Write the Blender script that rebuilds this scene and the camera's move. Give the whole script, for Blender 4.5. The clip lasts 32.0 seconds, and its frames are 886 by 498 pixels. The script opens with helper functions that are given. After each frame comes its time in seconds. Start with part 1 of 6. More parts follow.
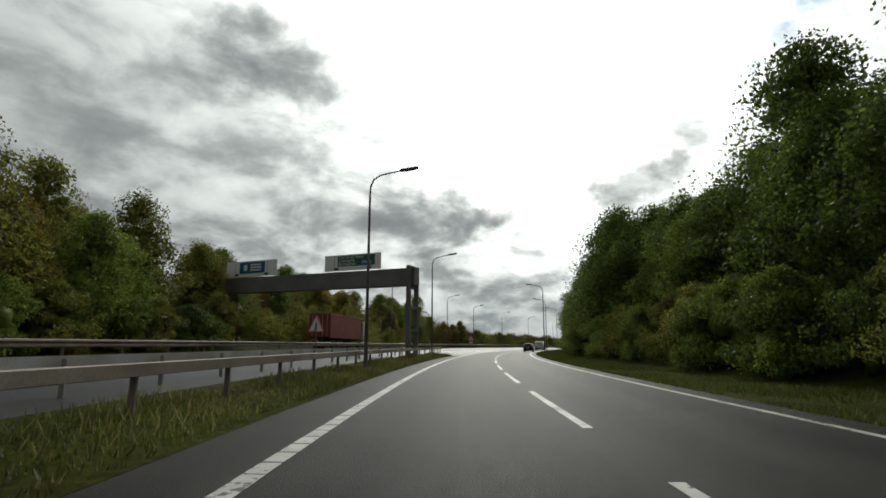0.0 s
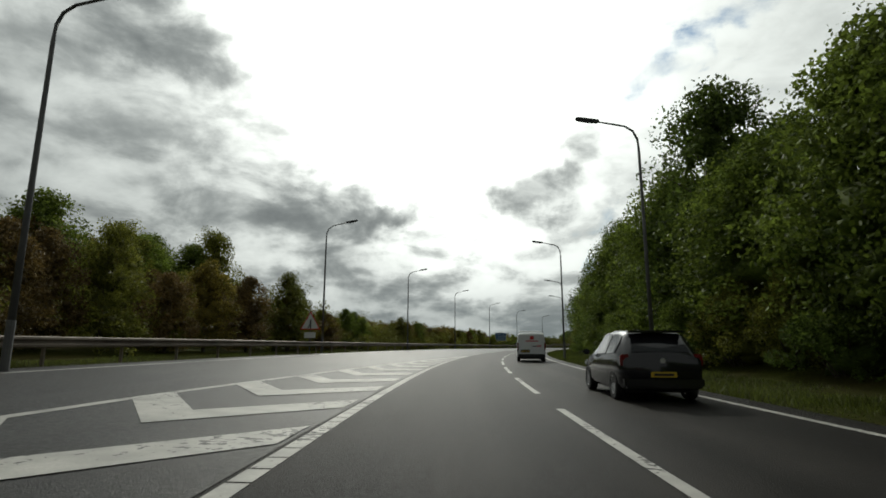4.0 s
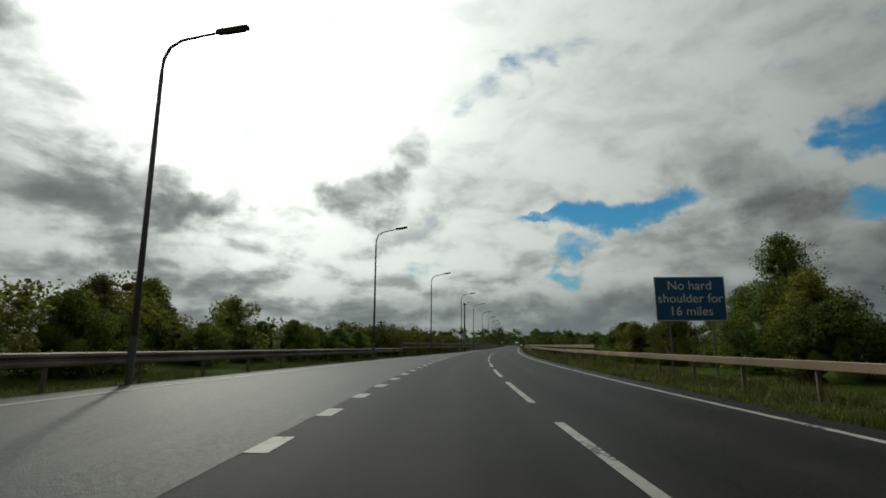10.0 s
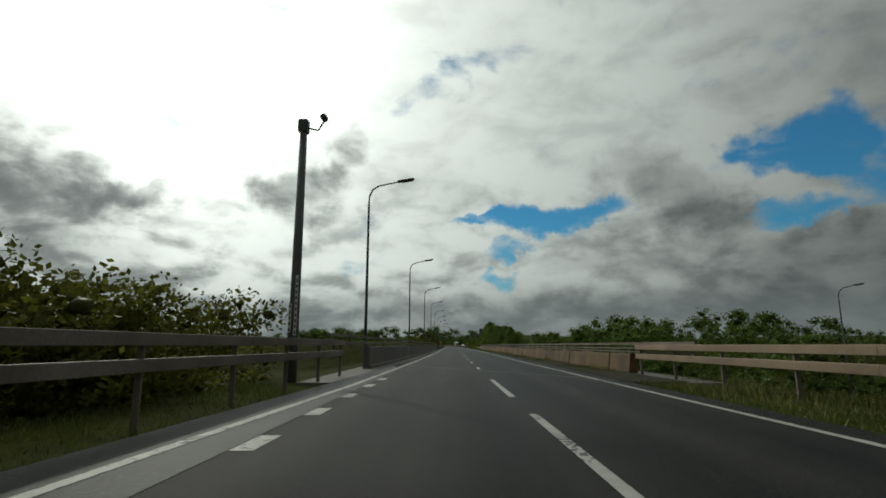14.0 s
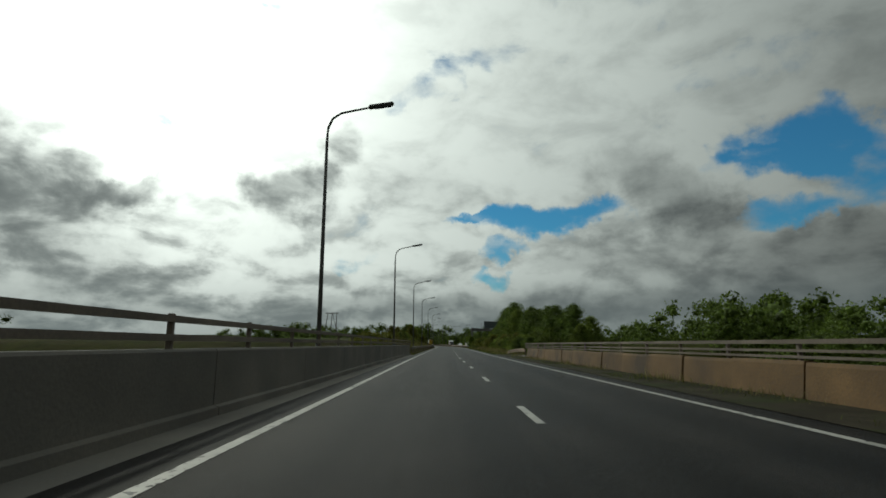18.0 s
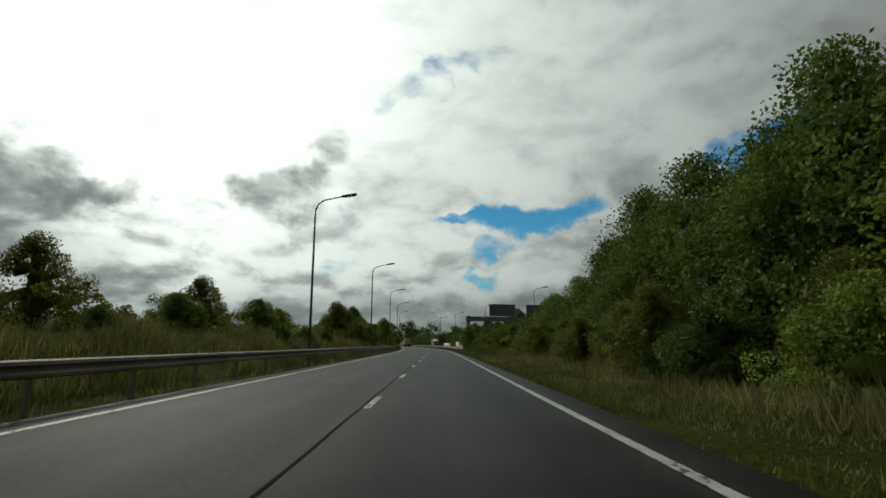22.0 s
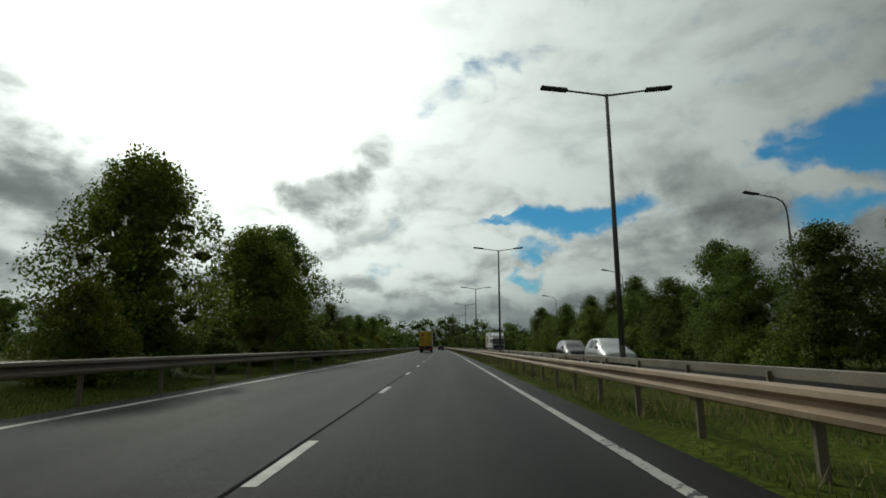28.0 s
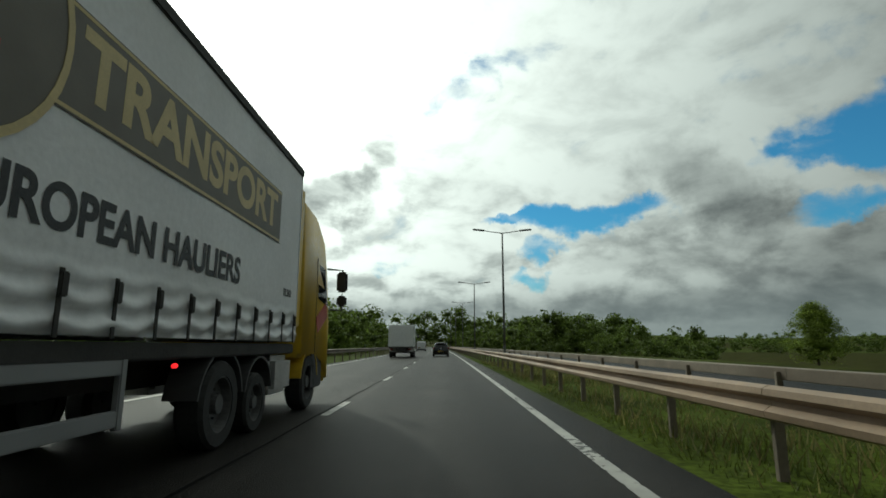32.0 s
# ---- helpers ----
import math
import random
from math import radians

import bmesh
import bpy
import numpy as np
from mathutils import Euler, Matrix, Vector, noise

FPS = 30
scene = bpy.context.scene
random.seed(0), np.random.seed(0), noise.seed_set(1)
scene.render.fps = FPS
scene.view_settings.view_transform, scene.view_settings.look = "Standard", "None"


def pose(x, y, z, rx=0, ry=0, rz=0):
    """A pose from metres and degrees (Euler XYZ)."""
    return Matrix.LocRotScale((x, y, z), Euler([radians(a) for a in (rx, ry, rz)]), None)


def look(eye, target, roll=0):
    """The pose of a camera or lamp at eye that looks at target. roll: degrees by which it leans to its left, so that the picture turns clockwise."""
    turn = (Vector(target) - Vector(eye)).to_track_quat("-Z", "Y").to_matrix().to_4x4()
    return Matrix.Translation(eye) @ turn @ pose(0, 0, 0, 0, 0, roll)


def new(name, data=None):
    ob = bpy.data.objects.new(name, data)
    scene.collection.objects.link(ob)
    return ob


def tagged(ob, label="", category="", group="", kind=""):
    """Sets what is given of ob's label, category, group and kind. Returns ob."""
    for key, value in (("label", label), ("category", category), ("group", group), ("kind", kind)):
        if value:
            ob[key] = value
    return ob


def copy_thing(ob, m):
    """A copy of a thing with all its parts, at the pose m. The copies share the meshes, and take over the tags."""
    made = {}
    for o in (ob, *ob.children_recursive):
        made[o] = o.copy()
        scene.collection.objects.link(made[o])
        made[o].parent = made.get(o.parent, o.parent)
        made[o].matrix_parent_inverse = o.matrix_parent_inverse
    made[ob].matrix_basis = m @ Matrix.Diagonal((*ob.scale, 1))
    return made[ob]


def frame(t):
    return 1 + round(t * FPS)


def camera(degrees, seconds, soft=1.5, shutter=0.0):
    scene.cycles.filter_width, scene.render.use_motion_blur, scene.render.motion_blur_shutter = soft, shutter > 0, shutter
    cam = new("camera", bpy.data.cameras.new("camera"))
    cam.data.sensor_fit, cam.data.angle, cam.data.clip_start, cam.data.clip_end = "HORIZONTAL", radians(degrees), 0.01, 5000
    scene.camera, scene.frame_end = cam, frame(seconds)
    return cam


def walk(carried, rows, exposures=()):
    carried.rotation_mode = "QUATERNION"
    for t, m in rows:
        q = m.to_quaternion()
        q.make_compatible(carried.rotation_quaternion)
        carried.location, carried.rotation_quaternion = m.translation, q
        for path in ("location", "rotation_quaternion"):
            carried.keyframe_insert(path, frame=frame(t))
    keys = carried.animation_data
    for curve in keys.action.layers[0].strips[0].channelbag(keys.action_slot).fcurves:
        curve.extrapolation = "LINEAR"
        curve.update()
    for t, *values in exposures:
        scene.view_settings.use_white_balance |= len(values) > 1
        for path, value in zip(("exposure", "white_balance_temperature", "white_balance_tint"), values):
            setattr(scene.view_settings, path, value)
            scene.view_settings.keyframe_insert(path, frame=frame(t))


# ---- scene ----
# ---- camera ----
cam = camera(80.9, 32.0, soft=1.7)
ROWS = [
    (0, 0.00, 0.00, 1.17, 100.49, 0, 0.51), (0.5, 0.13, 10.65, 1.17, 100.42, 0, -0.90), (1, 0.52, 21.29, 1.17, 100.32, 0, -2.27),
    (1.5, 1.15, 31.92, 1.17, 100.28, 0, -3.53), (2, 2.01, 42.54, 1.17, 100.35, 0, -4.71), (2.5, 3.09, 53.13, 1.17, 100.46, 0, -5.93),
    (3, 4.41, 63.70, 1.17, 100.54, 0, -7.31), (3.5, 5.99, 74.23, 1.17, 100.49, 0, -8.86), (4, 7.88, 84.71, 1.17, 100.41, 0, -10.54),
    (4.5, 10.07, 95.13, 1.17, 100.43, 0, -12.26), (5, 12.58, 105.48, 1.17, 100.51, 0, -13.98), (5.5, 15.40, 115.75, 1.17, 100.57, 0, -15.70),
    (6, 18.52, 125.94, 1.17, 100.57, 0, -17.35), (6.5, 21.92, 136.03, 1.17, 100.48, 0, -18.94), (7, 25.60, 146.02, 1.17, 100.37, 0, -20.49),
    (7.5, 29.56, 155.91, 1.17, 100.30, 0, -22.07), (8, 33.78, 165.69, 1.17, 100.32, 0, -23.63), (8.5, 38.26, 175.35, 1.17, 100.33, 0, -25.16),
    (9, 43.00, 184.88, 1.17, 100.32, 0, -26.69), (9.5, 48.00, 194.29, 1.17, 100.36, 0, -28.27), (10, 53.26, 203.57, 1.17, 100.45, 0, -29.88),
    (10.5, 58.80, 212.72, 1.17, 100.44, 0, -31.39), (11, 64.57, 221.78, 1.17, 100.48, 0, -32.61), (11.5, 70.55, 230.77, 1.17, 100.55, 0, -33.56),
    (12, 76.69, 239.72, 1.17, 100.53, 0, -34.40), (12.5, 83.00, 248.62, 1.17, 100.47, 0, -35.23), (13, 89.46, 257.48, 1.17, 100.42, 0, -35.95),
    (13.5, 96.05, 266.30, 1.17, 100.38, 0, -36.53), (14, 102.74, 275.10, 1.17, 100.47, 0, -37.00), (14.5, 109.52, 283.88, 1.17, 100.25, 0, -37.31),
    (15, 116.36, 292.67, 1.17, 100.04, 0, -37.48), (15.5, 123.24, 301.46, 1.17, 100.12, 0, -37.55), (16, 130.15, 310.29, 1.17, 100.32, 0, -37.59),
    (16.5, 137.09, 319.13, 1.17, 100.41, 0, -37.63), (17, 144.07, 328.02, 1.17, 100.33, 0, -37.65), (17.5, 151.08, 336.94, 1.17, 100.30, 0, -37.62),
    (18, 158.12, 345.92, 1.17, 100.39, 0, -37.68), (18.5, 165.25, 354.94, 1.17, 100.47, 0, -38.04), (19, 172.54, 363.99, 1.17, 100.43, 0, -38.68),
    (19.5, 180.05, 373.09, 1.17, 100.37, 0, -39.33), (20, 187.77, 382.28, 1.17, 100.56, 0, -39.72), (20.5, 195.68, 391.62, 1.17, 100.66, 0, -39.75),
    (21, 203.71, 401.14, 1.17, 100.31, 0, -39.52), (21.5, 211.82, 410.85, 1.17, 100.31, 0, -39.24), (22, 220.01, 420.72, 1.17, 100.42, 0, -39.07),
    (22.5, 228.27, 430.74, 1.17, 100.31, 0, -38.91), (23, 236.58, 440.90, 1.17, 100.18, 0, -38.64), (23.5, 244.89, 451.19, 1.17, 100.21, 0, -38.28),
    (24, 253.19, 461.59, 1.17, 100.50, 0, -37.86), (24.5, 261.44, 472.10, 1.17, 100.62, 0, -37.43), (25, 269.63, 482.70, 1.17, 100.56, 0, -36.92),
    (25.5, 277.74, 493.41, 1.17, 100.40, 0, -36.29), (26, 285.76, 504.27, 1.17, 100.11, 0, -35.64), (26.5, 293.69, 515.25, 1.17, 99.86, 0, -35.06),
    (27, 301.57, 526.37, 1.17, 99.91, 0, -34.60), (27.5, 309.42, 537.61, 1.17, 100.31, 0, -34.29), (28, 317.27, 548.95, 1.17, 100.65, 0, -34.12),
    (28.5, 325.15, 560.37, 1.17, 100.46, 0, -34.05), (29, 333.05, 571.86, 1.17, 100.34, 0, -34.00), (29.5, 340.98, 583.41, 1.17, 100.39, 0, -33.94),
    (30, 348.92, 595.01, 1.17, 100.31, 0, -33.81), (30.5, 356.85, 606.67, 1.17, 100.24, 0, -33.63), (31, 364.77, 618.40, 1.17, 100.36, 0, -33.46),
    (31.5, 372.68, 630.17, 1.17, 100.46, 0, -33.39), (32, 380.61, 641.97, 1.17, 100.53, 0, -33.46)
]
walk(cam, [(r[0], pose(*r[1:])) for r in ROWS], exposures=[(0, 0.1, 6550, 4), (3, -0.05, 6550, 4), (5, -0.3, 6600, 2), (9, -0.48, 6600, 1), (19, -0.52, 6500, -3), (23, -0.36, 6550, -1), (28, -0.36, 6500, -2), (32, -0.05, 6450, -6)])

# headings in degrees of the line between the two lanes, every 20 m, and where it starts
HEAD = [-0.02, 2.3, 4.86, 7.5, 10.41, 13.43, 16.52, 19.63, 22.71, 25.57, 28.31, 31.14, 33.44, 35.26, 36.78, 37.62, 37.83, 38.0, 38.34, 38.23, 37.62, 37.54, 38.08, 38.31, 38.32, 38.53, 38.57, 38.34, 37.83, 36.93, 35.91, 35.08, 34.58, 34.36, 34.26, 34.11, 33.88, 33.71, 33.76]
START = (1.95, 0.00)

# ---- world and sun ----
SUN_AZ, SUN_EL = 6.0, 33.0          # clockwise from +y, above the horizon
world = bpy.data.worlds.new("sky")
scene.world = world
world.use_nodes = True


def build_sky():
    nt = world.node_tree
    nt.nodes.clear()
    N, L = nt.nodes.new, nt.links.new

    def math_node(op, a, b=None, clamp=False):
        n = N("ShaderNodeMath")
        n.operation, n.use_clamp = op, clamp
        for i, v in enumerate((a, b)):
            if v is None:
                continue
            if isinstance(v, (int, float)):
                n.inputs[i].default_value = v
            else:
                L(v, n.inputs[i])
        return n.outputs[0]

    def mapped(v, a, b, c, d):
        n = N("ShaderNodeMapRange")
        n.interpolation_type = "SMOOTHSTEP"
        L(v, n.inputs[0])
        for i, x in enumerate((a, b, c, d)):
            n.inputs[i + 1].default_value = x
        return n.outputs[0]

    def noise_node(vec, scale, detail, rough, dist=0.0):
        n = N("ShaderNodeTexNoise")
        L(vec, n.inputs["Vector"])
        n.inputs["Scale"].default_value = scale
        n.inputs["Detail"].default_value = detail
        n.inputs["Roughness"].default_value = rough
        n.inputs["Distortion"].default_value = dist
        return n.outputs["Fac"]

    def mix(fac, a, b):
        n = N("ShaderNodeMix")
        n.data_type = "RGBA"
        L(fac, n.inputs[0])
        for sock, v in ((n.inputs[6], a), (n.inputs[7], b)):
            if isinstance(v, tuple):
                sock.default_value = (*v, 1)
            else:
                L(v, sock)
        return n.outputs[2]

    sky = N("ShaderNodeTexSky")
    sky.sky_type = "NISHITA"
    sky.sun_disc = False
    sky.sun_elevation, sky.sun_rotation = radians(SUN_EL), radians(SUN_AZ)
    sky.air_density, sky.dust_density, sky.ozone_density = 1.3, 0.05, 5.0
    tc = N("ShaderNodeTexCoord")
    sep = N("ShaderNodeSeparateXYZ")
    L(tc.outputs["Generated"], sep.inputs[0])
    x, y, z = sep.outputs
    up = math_node("ADD", math_node("MAXIMUM", z, 0.0), 0.28)
    comb = N("ShaderNodeCombineXYZ")
    L(math_node("DIVIDE", x, up), comb.inputs[0])
    L(math_node("DIVIDE", y, up), comb.inputs[1])
    comb.inputs[2].default_value = 3.7
    flat = comb.outputs[0]
    # nearness to the sun, by direction
    dot = N("ShaderNodeVectorMath")
    dot.operation = "DOT_PRODUCT"
    L(tc.outputs["Generated"], dot.inputs[0])
    a, e = radians(SUN_AZ), radians(SUN_EL)
    toward = (math.sin(a) * math.cos(e), math.cos(a) * math.cos(e), math.sin(e))
    dot.inputs[1].default_value = toward
    near = math_node("MAXIMUM", dot.outputs["Value"], 0.0)
    glow = math_node("POWER", near, SKY["glow_width"])
    core = math_node("POWER", near, 40.0)
    # compass direction and height in degrees, pushed about so that cloud edges billow
    warp = N("ShaderNodeTexNoise")
    L(tc.outputs["Generated"], warp.inputs["Vector"])
    warp.inputs["Scale"].default_value, warp.inputs["Detail"].default_value, warp.inputs["Roughness"].default_value = 7.0, 8.0, 0.58
    wsep = N("ShaderNodeSeparateColor")
    L(warp.outputs["Color"], wsep.inputs[0])
    az = math_node("MULTIPLY", math_node("ARCTAN2", x, y), 180 / math.pi)
    az = math_node("ADD", az, math_node("MULTIPLY", math_node("SUBTRACT", wsep.outputs[0], 0.5), 17.0))
    el = math_node("MULTIPLY", math_node("ARCSINE", z), 180 / math.pi)
    el = math_node("ADD", el, math_node("MULTIPLY", math_node("SUBTRACT", wsep.outputs[1], 0.5), 10.0))

    def bank_of(a0, e0, wa, we, amount, tilt=0.0):
        """A soft-edged cloud or gap round one direction of the sky; tilt slopes it upwards to the right."""
        p = math_node("SUBTRACT", az, a0)
        q = math_node("SUBTRACT", el, e0)
        if tilt:
            q = math_node("SUBTRACT", q, math_node("MULTIPLY", p, tilt))
        p, q = math_node("DIVIDE", p, wa), math_node("DIVIDE", q, we)
        r = math_node("ADD", math_node("MULTIPLY", p, p), math_node("MULTIPLY", q, q))
        return mapped(r, 0.0, 1.9, amount, 0.0)

    def total(items):
        v = bank_of(*items[0])
        for it in items[1:]:
            v = math_node("ADD", v, bank_of(*it))
        return v
    clouds = total(SKY["clouds"])
    gaps = math_node("MINIMUM", total(SKY["gaps"]), 1.0)
    puff = N("ShaderNodeVectorMath")
    puff.operation = "MULTIPLY"
    L(tc.outputs["Generated"], puff.inputs[0])
    puff.inputs[1].default_value = (1.0, 1.0, 1.9)
    fine = noise_node(puff.outputs[0], SKY["puff"], 8.0, 0.56, 0.3)
    # a layer of cloud seen from below: small and crowded low down, broad overhead
    big = noise_node(flat, SKY["big"], 8.0, 0.54, 0.25)
    wide = noise_node(flat, SKY["big"] * 0.42, 3.0, 0.5, 0.0)
    # the sunward flank of each billow is lit, the far one in shade
    shift = N("ShaderNodeVectorMath")
    shift.operation = "ADD"
    L(flat, shift.inputs[0])
    shift.inputs[1].default_value = (toward[0] * 0.10, toward[1] * 0.10, 0.02)
    big2 = noise_node(shift.outputs[0], SKY["big"], 8.0, 0.54, 0.25)
    flank = math_node("SUBTRACT", big, big2)
    shift2 = N("ShaderNodeVectorMath")
    shift2.operation = "ADD"
    L(puff.outputs[0], shift2.inputs[0])
    shift2.inputs[1].default_value = (toward[0] * 0.015, toward[1] * 0.015, 0.05)
    fine2 = noise_node(shift2.outputs[0], SKY["puff"], 8.0, 0.56, 0.3)
    flank = math_node("ADD", math_node("MULTIPLY", flank, 0.6), math_node("MULTIPLY", math_node("SUBTRACT", fine, fine2), 0.8))
    body = math_node("ADD", math_node("MULTIPLY", big, 0.38), math_node("ADD", math_node("MULTIPLY", fine, 0.47), math_node("MULTIPLY", wide, 0.15)))
    body = math_node("ADD", body, math_node("MULTIPLY", flank, 0.55))
    heap = mapped(body, 0.40, 0.68, 0.0, 1.0)
    heap = math_node("MULTIPLY", heap, mapped(z, 0.04, 0.40, SKY["low"], SKY["high"]))
    ragged = math_node("MULTIPLY", clouds, math_node("ADD", math_node("MULTIPLY", body, 1.7), 0.15))
    clear = math_node("MULTIPLY", math_node("SUBTRACT", 1.0, heap), math_node("SUBTRACT", 1.0, math_node("MINIMUM", ragged, 0.9)))
    dark = math_node("SUBTRACT", 1.0, math_node("MULTIPLY", clear, mapped(z, 0.0, 0.13, 0.70, 1.0)))
    open_sky = math_node("ADD", gaps, math_node("MULTIPLY", math_node("SUBTRACT", fine, 0.5), 1.7))
    open_sky = math_node("SUBTRACT", open_sky, math_node("MULTIPLY", clouds, 0.9))
    mask = mapped(open_sky, 0.20, 0.95, 1.0, 0.0)
    grey = mix(dark, SKY["lit"], SKY["dark"])
    # cloud far from the sun is dimmer
    dim = N("ShaderNodeVectorMath")
    dim.operation = "SCALE"
    L(grey, dim.inputs[0])
    L(mapped(dot.outputs["Value"], 0.15, 0.96, 0.32, 1.0), dim.inputs["Scale"])
    grey = dim.outputs[0]
    low = mapped(z, 0.0, 0.16, 0.25, 1.0)
    grey = mix(low, SKY["haze"], grey)
    # light that comes through the cloud round the sun
    thick = mapped(dark, 0.10, 0.80, 1.0, 0.05)
    through_cloud = math_node("MULTIPLY", math_node("ADD", math_node("MULTIPLY", glow, SKY["glow"]), math_node("MULTIPLY", core, SKY["core"])), thick)
    add = N("ShaderNodeMix")
    add.data_type, add.blend_type = "RGBA", "ADD"
    add.inputs[0].default_value = 1.0
    L(grey, add.inputs[6])
    sc = N("ShaderNodeVectorMath")
    sc.operation = "SCALE"
    sc.inputs[0].default_value = (1.0, 0.99, 0.97)
    L(through_cloud, sc.inputs["Scale"])
    L(sc.outputs[0], add.inputs[7])
    blue = N("ShaderNodeVectorMath")
    blue.operation = "SCALE"
    L(sky.outputs[0], blue.inputs[0])
    blue.inputs["Scale"].default_value = SKY["blue"]
    deep = N("ShaderNodeVectorMath")
    deep.operation = "MULTIPLY"
    L(blue.outputs[0], deep.inputs[0])
    deep.inputs[1].default_value = (0.36, 0.82, 1.0)
    final = mix(mask, deep.outputs[0], add.outputs[2])
    bg = N("ShaderNodeBackground")
    L(final, bg.inputs[0])
    bg.inputs[1].default_value = 1.0
    out = N("ShaderNodeOutputWorld")
    L(bg.outputs[0], out.inputs[0])


# clouds and gaps: compass direction, height, half-widths (degrees), strength, tilt
SKY = dict(glow_width=8.0, glow=1.0, core=3.0, big=2.0, puff=7.5, low=0.68, high=0.26,
           lit=(0.80, 0.83, 0.83), dark=(0.15, 0.165, 0.175), haze=(0.20, 0.23, 0.245), blue=0.085,
           clouds=[(-30, 16, 32, 16, 0.52, -0.25), (-20, 29, 9, 3.2, 0.42), (-1.5, 12, 7, 5, 0.35, -0.3), (20.8, 15.8, 4.8, 2.6, 0.62), (25.7, 20.5, 3.0, 2.2, 0.4), (36, 17.5, 8, 3.0, 0.22),
                   (5.2, 13.4, 4.4, 1.6, 0.45), (6, 6.0, 8, 1.6, 0.3), (61.5, 15.0, 6.4, 3.6, 0.5, -0.35), (65, 12.6, 6, 2.6, 0.32), (58, 9.0, 9, 1.6, 0.3), (77, 8.2, 11, 3.0, 0.55, 0.12),
                   (62, 4.0, 26, 1.9, 0.45), (30, 3.4, 30, 1.4, 0.3), (8, 21, 3, 1.5, 0.1), (85, 30, 16, 12, 0.25)],
           gaps=[(48.5, 13.6, 7.5, 2.0, 1.0), (41.5, 13.9, 4.5, 0.7, 0.7), (44.8, 10.0, 3.6, 0.9, 0.62, 0.1), (42.3, 7.4, 2.6, 0.8, 0.6), (71, 11.9, 6, 1.8, 1.0, 0.1), (75, 19.0, 6.5, 3.2, 0.95), (88, 15, 11, 5, 0.9),
                 (69, 16.6, 5, 1.6, 0.5), (44, 31.5, 9, 1.8, 0.36, 0.25), (57, 32, 8, 2.0, 0.34, 0.2), (36.5, 27.5, 5.5, 1.6, 0.38, 0.5), (70, 27, 9, 1.8, 0.4),
                 (6.5, 20.5, 3.4, 2.0, 0.62), (17.5, 34.5, 3.4, 2, 0.5), (28, 8.2, 3, 0.8, 0.4)])
build_sky()
sun = new("sun", bpy.data.lights.new("sun", "SUN"))
sun.data.energy, sun.data.angle, sun.data.color = 1.1, radians(2.0), (1.0, 0.95, 0.86)
sun.matrix_world = look((0, 0, 60), (-math.sin(radians(SUN_AZ)) * math.cos(radians(SUN_EL)),
                                     -math.cos(radians(SUN_AZ)) * math.cos(radians(SUN_EL)), 60 - math.sin(radians(SUN_EL))))


# ---- materials ----
MATS = {}


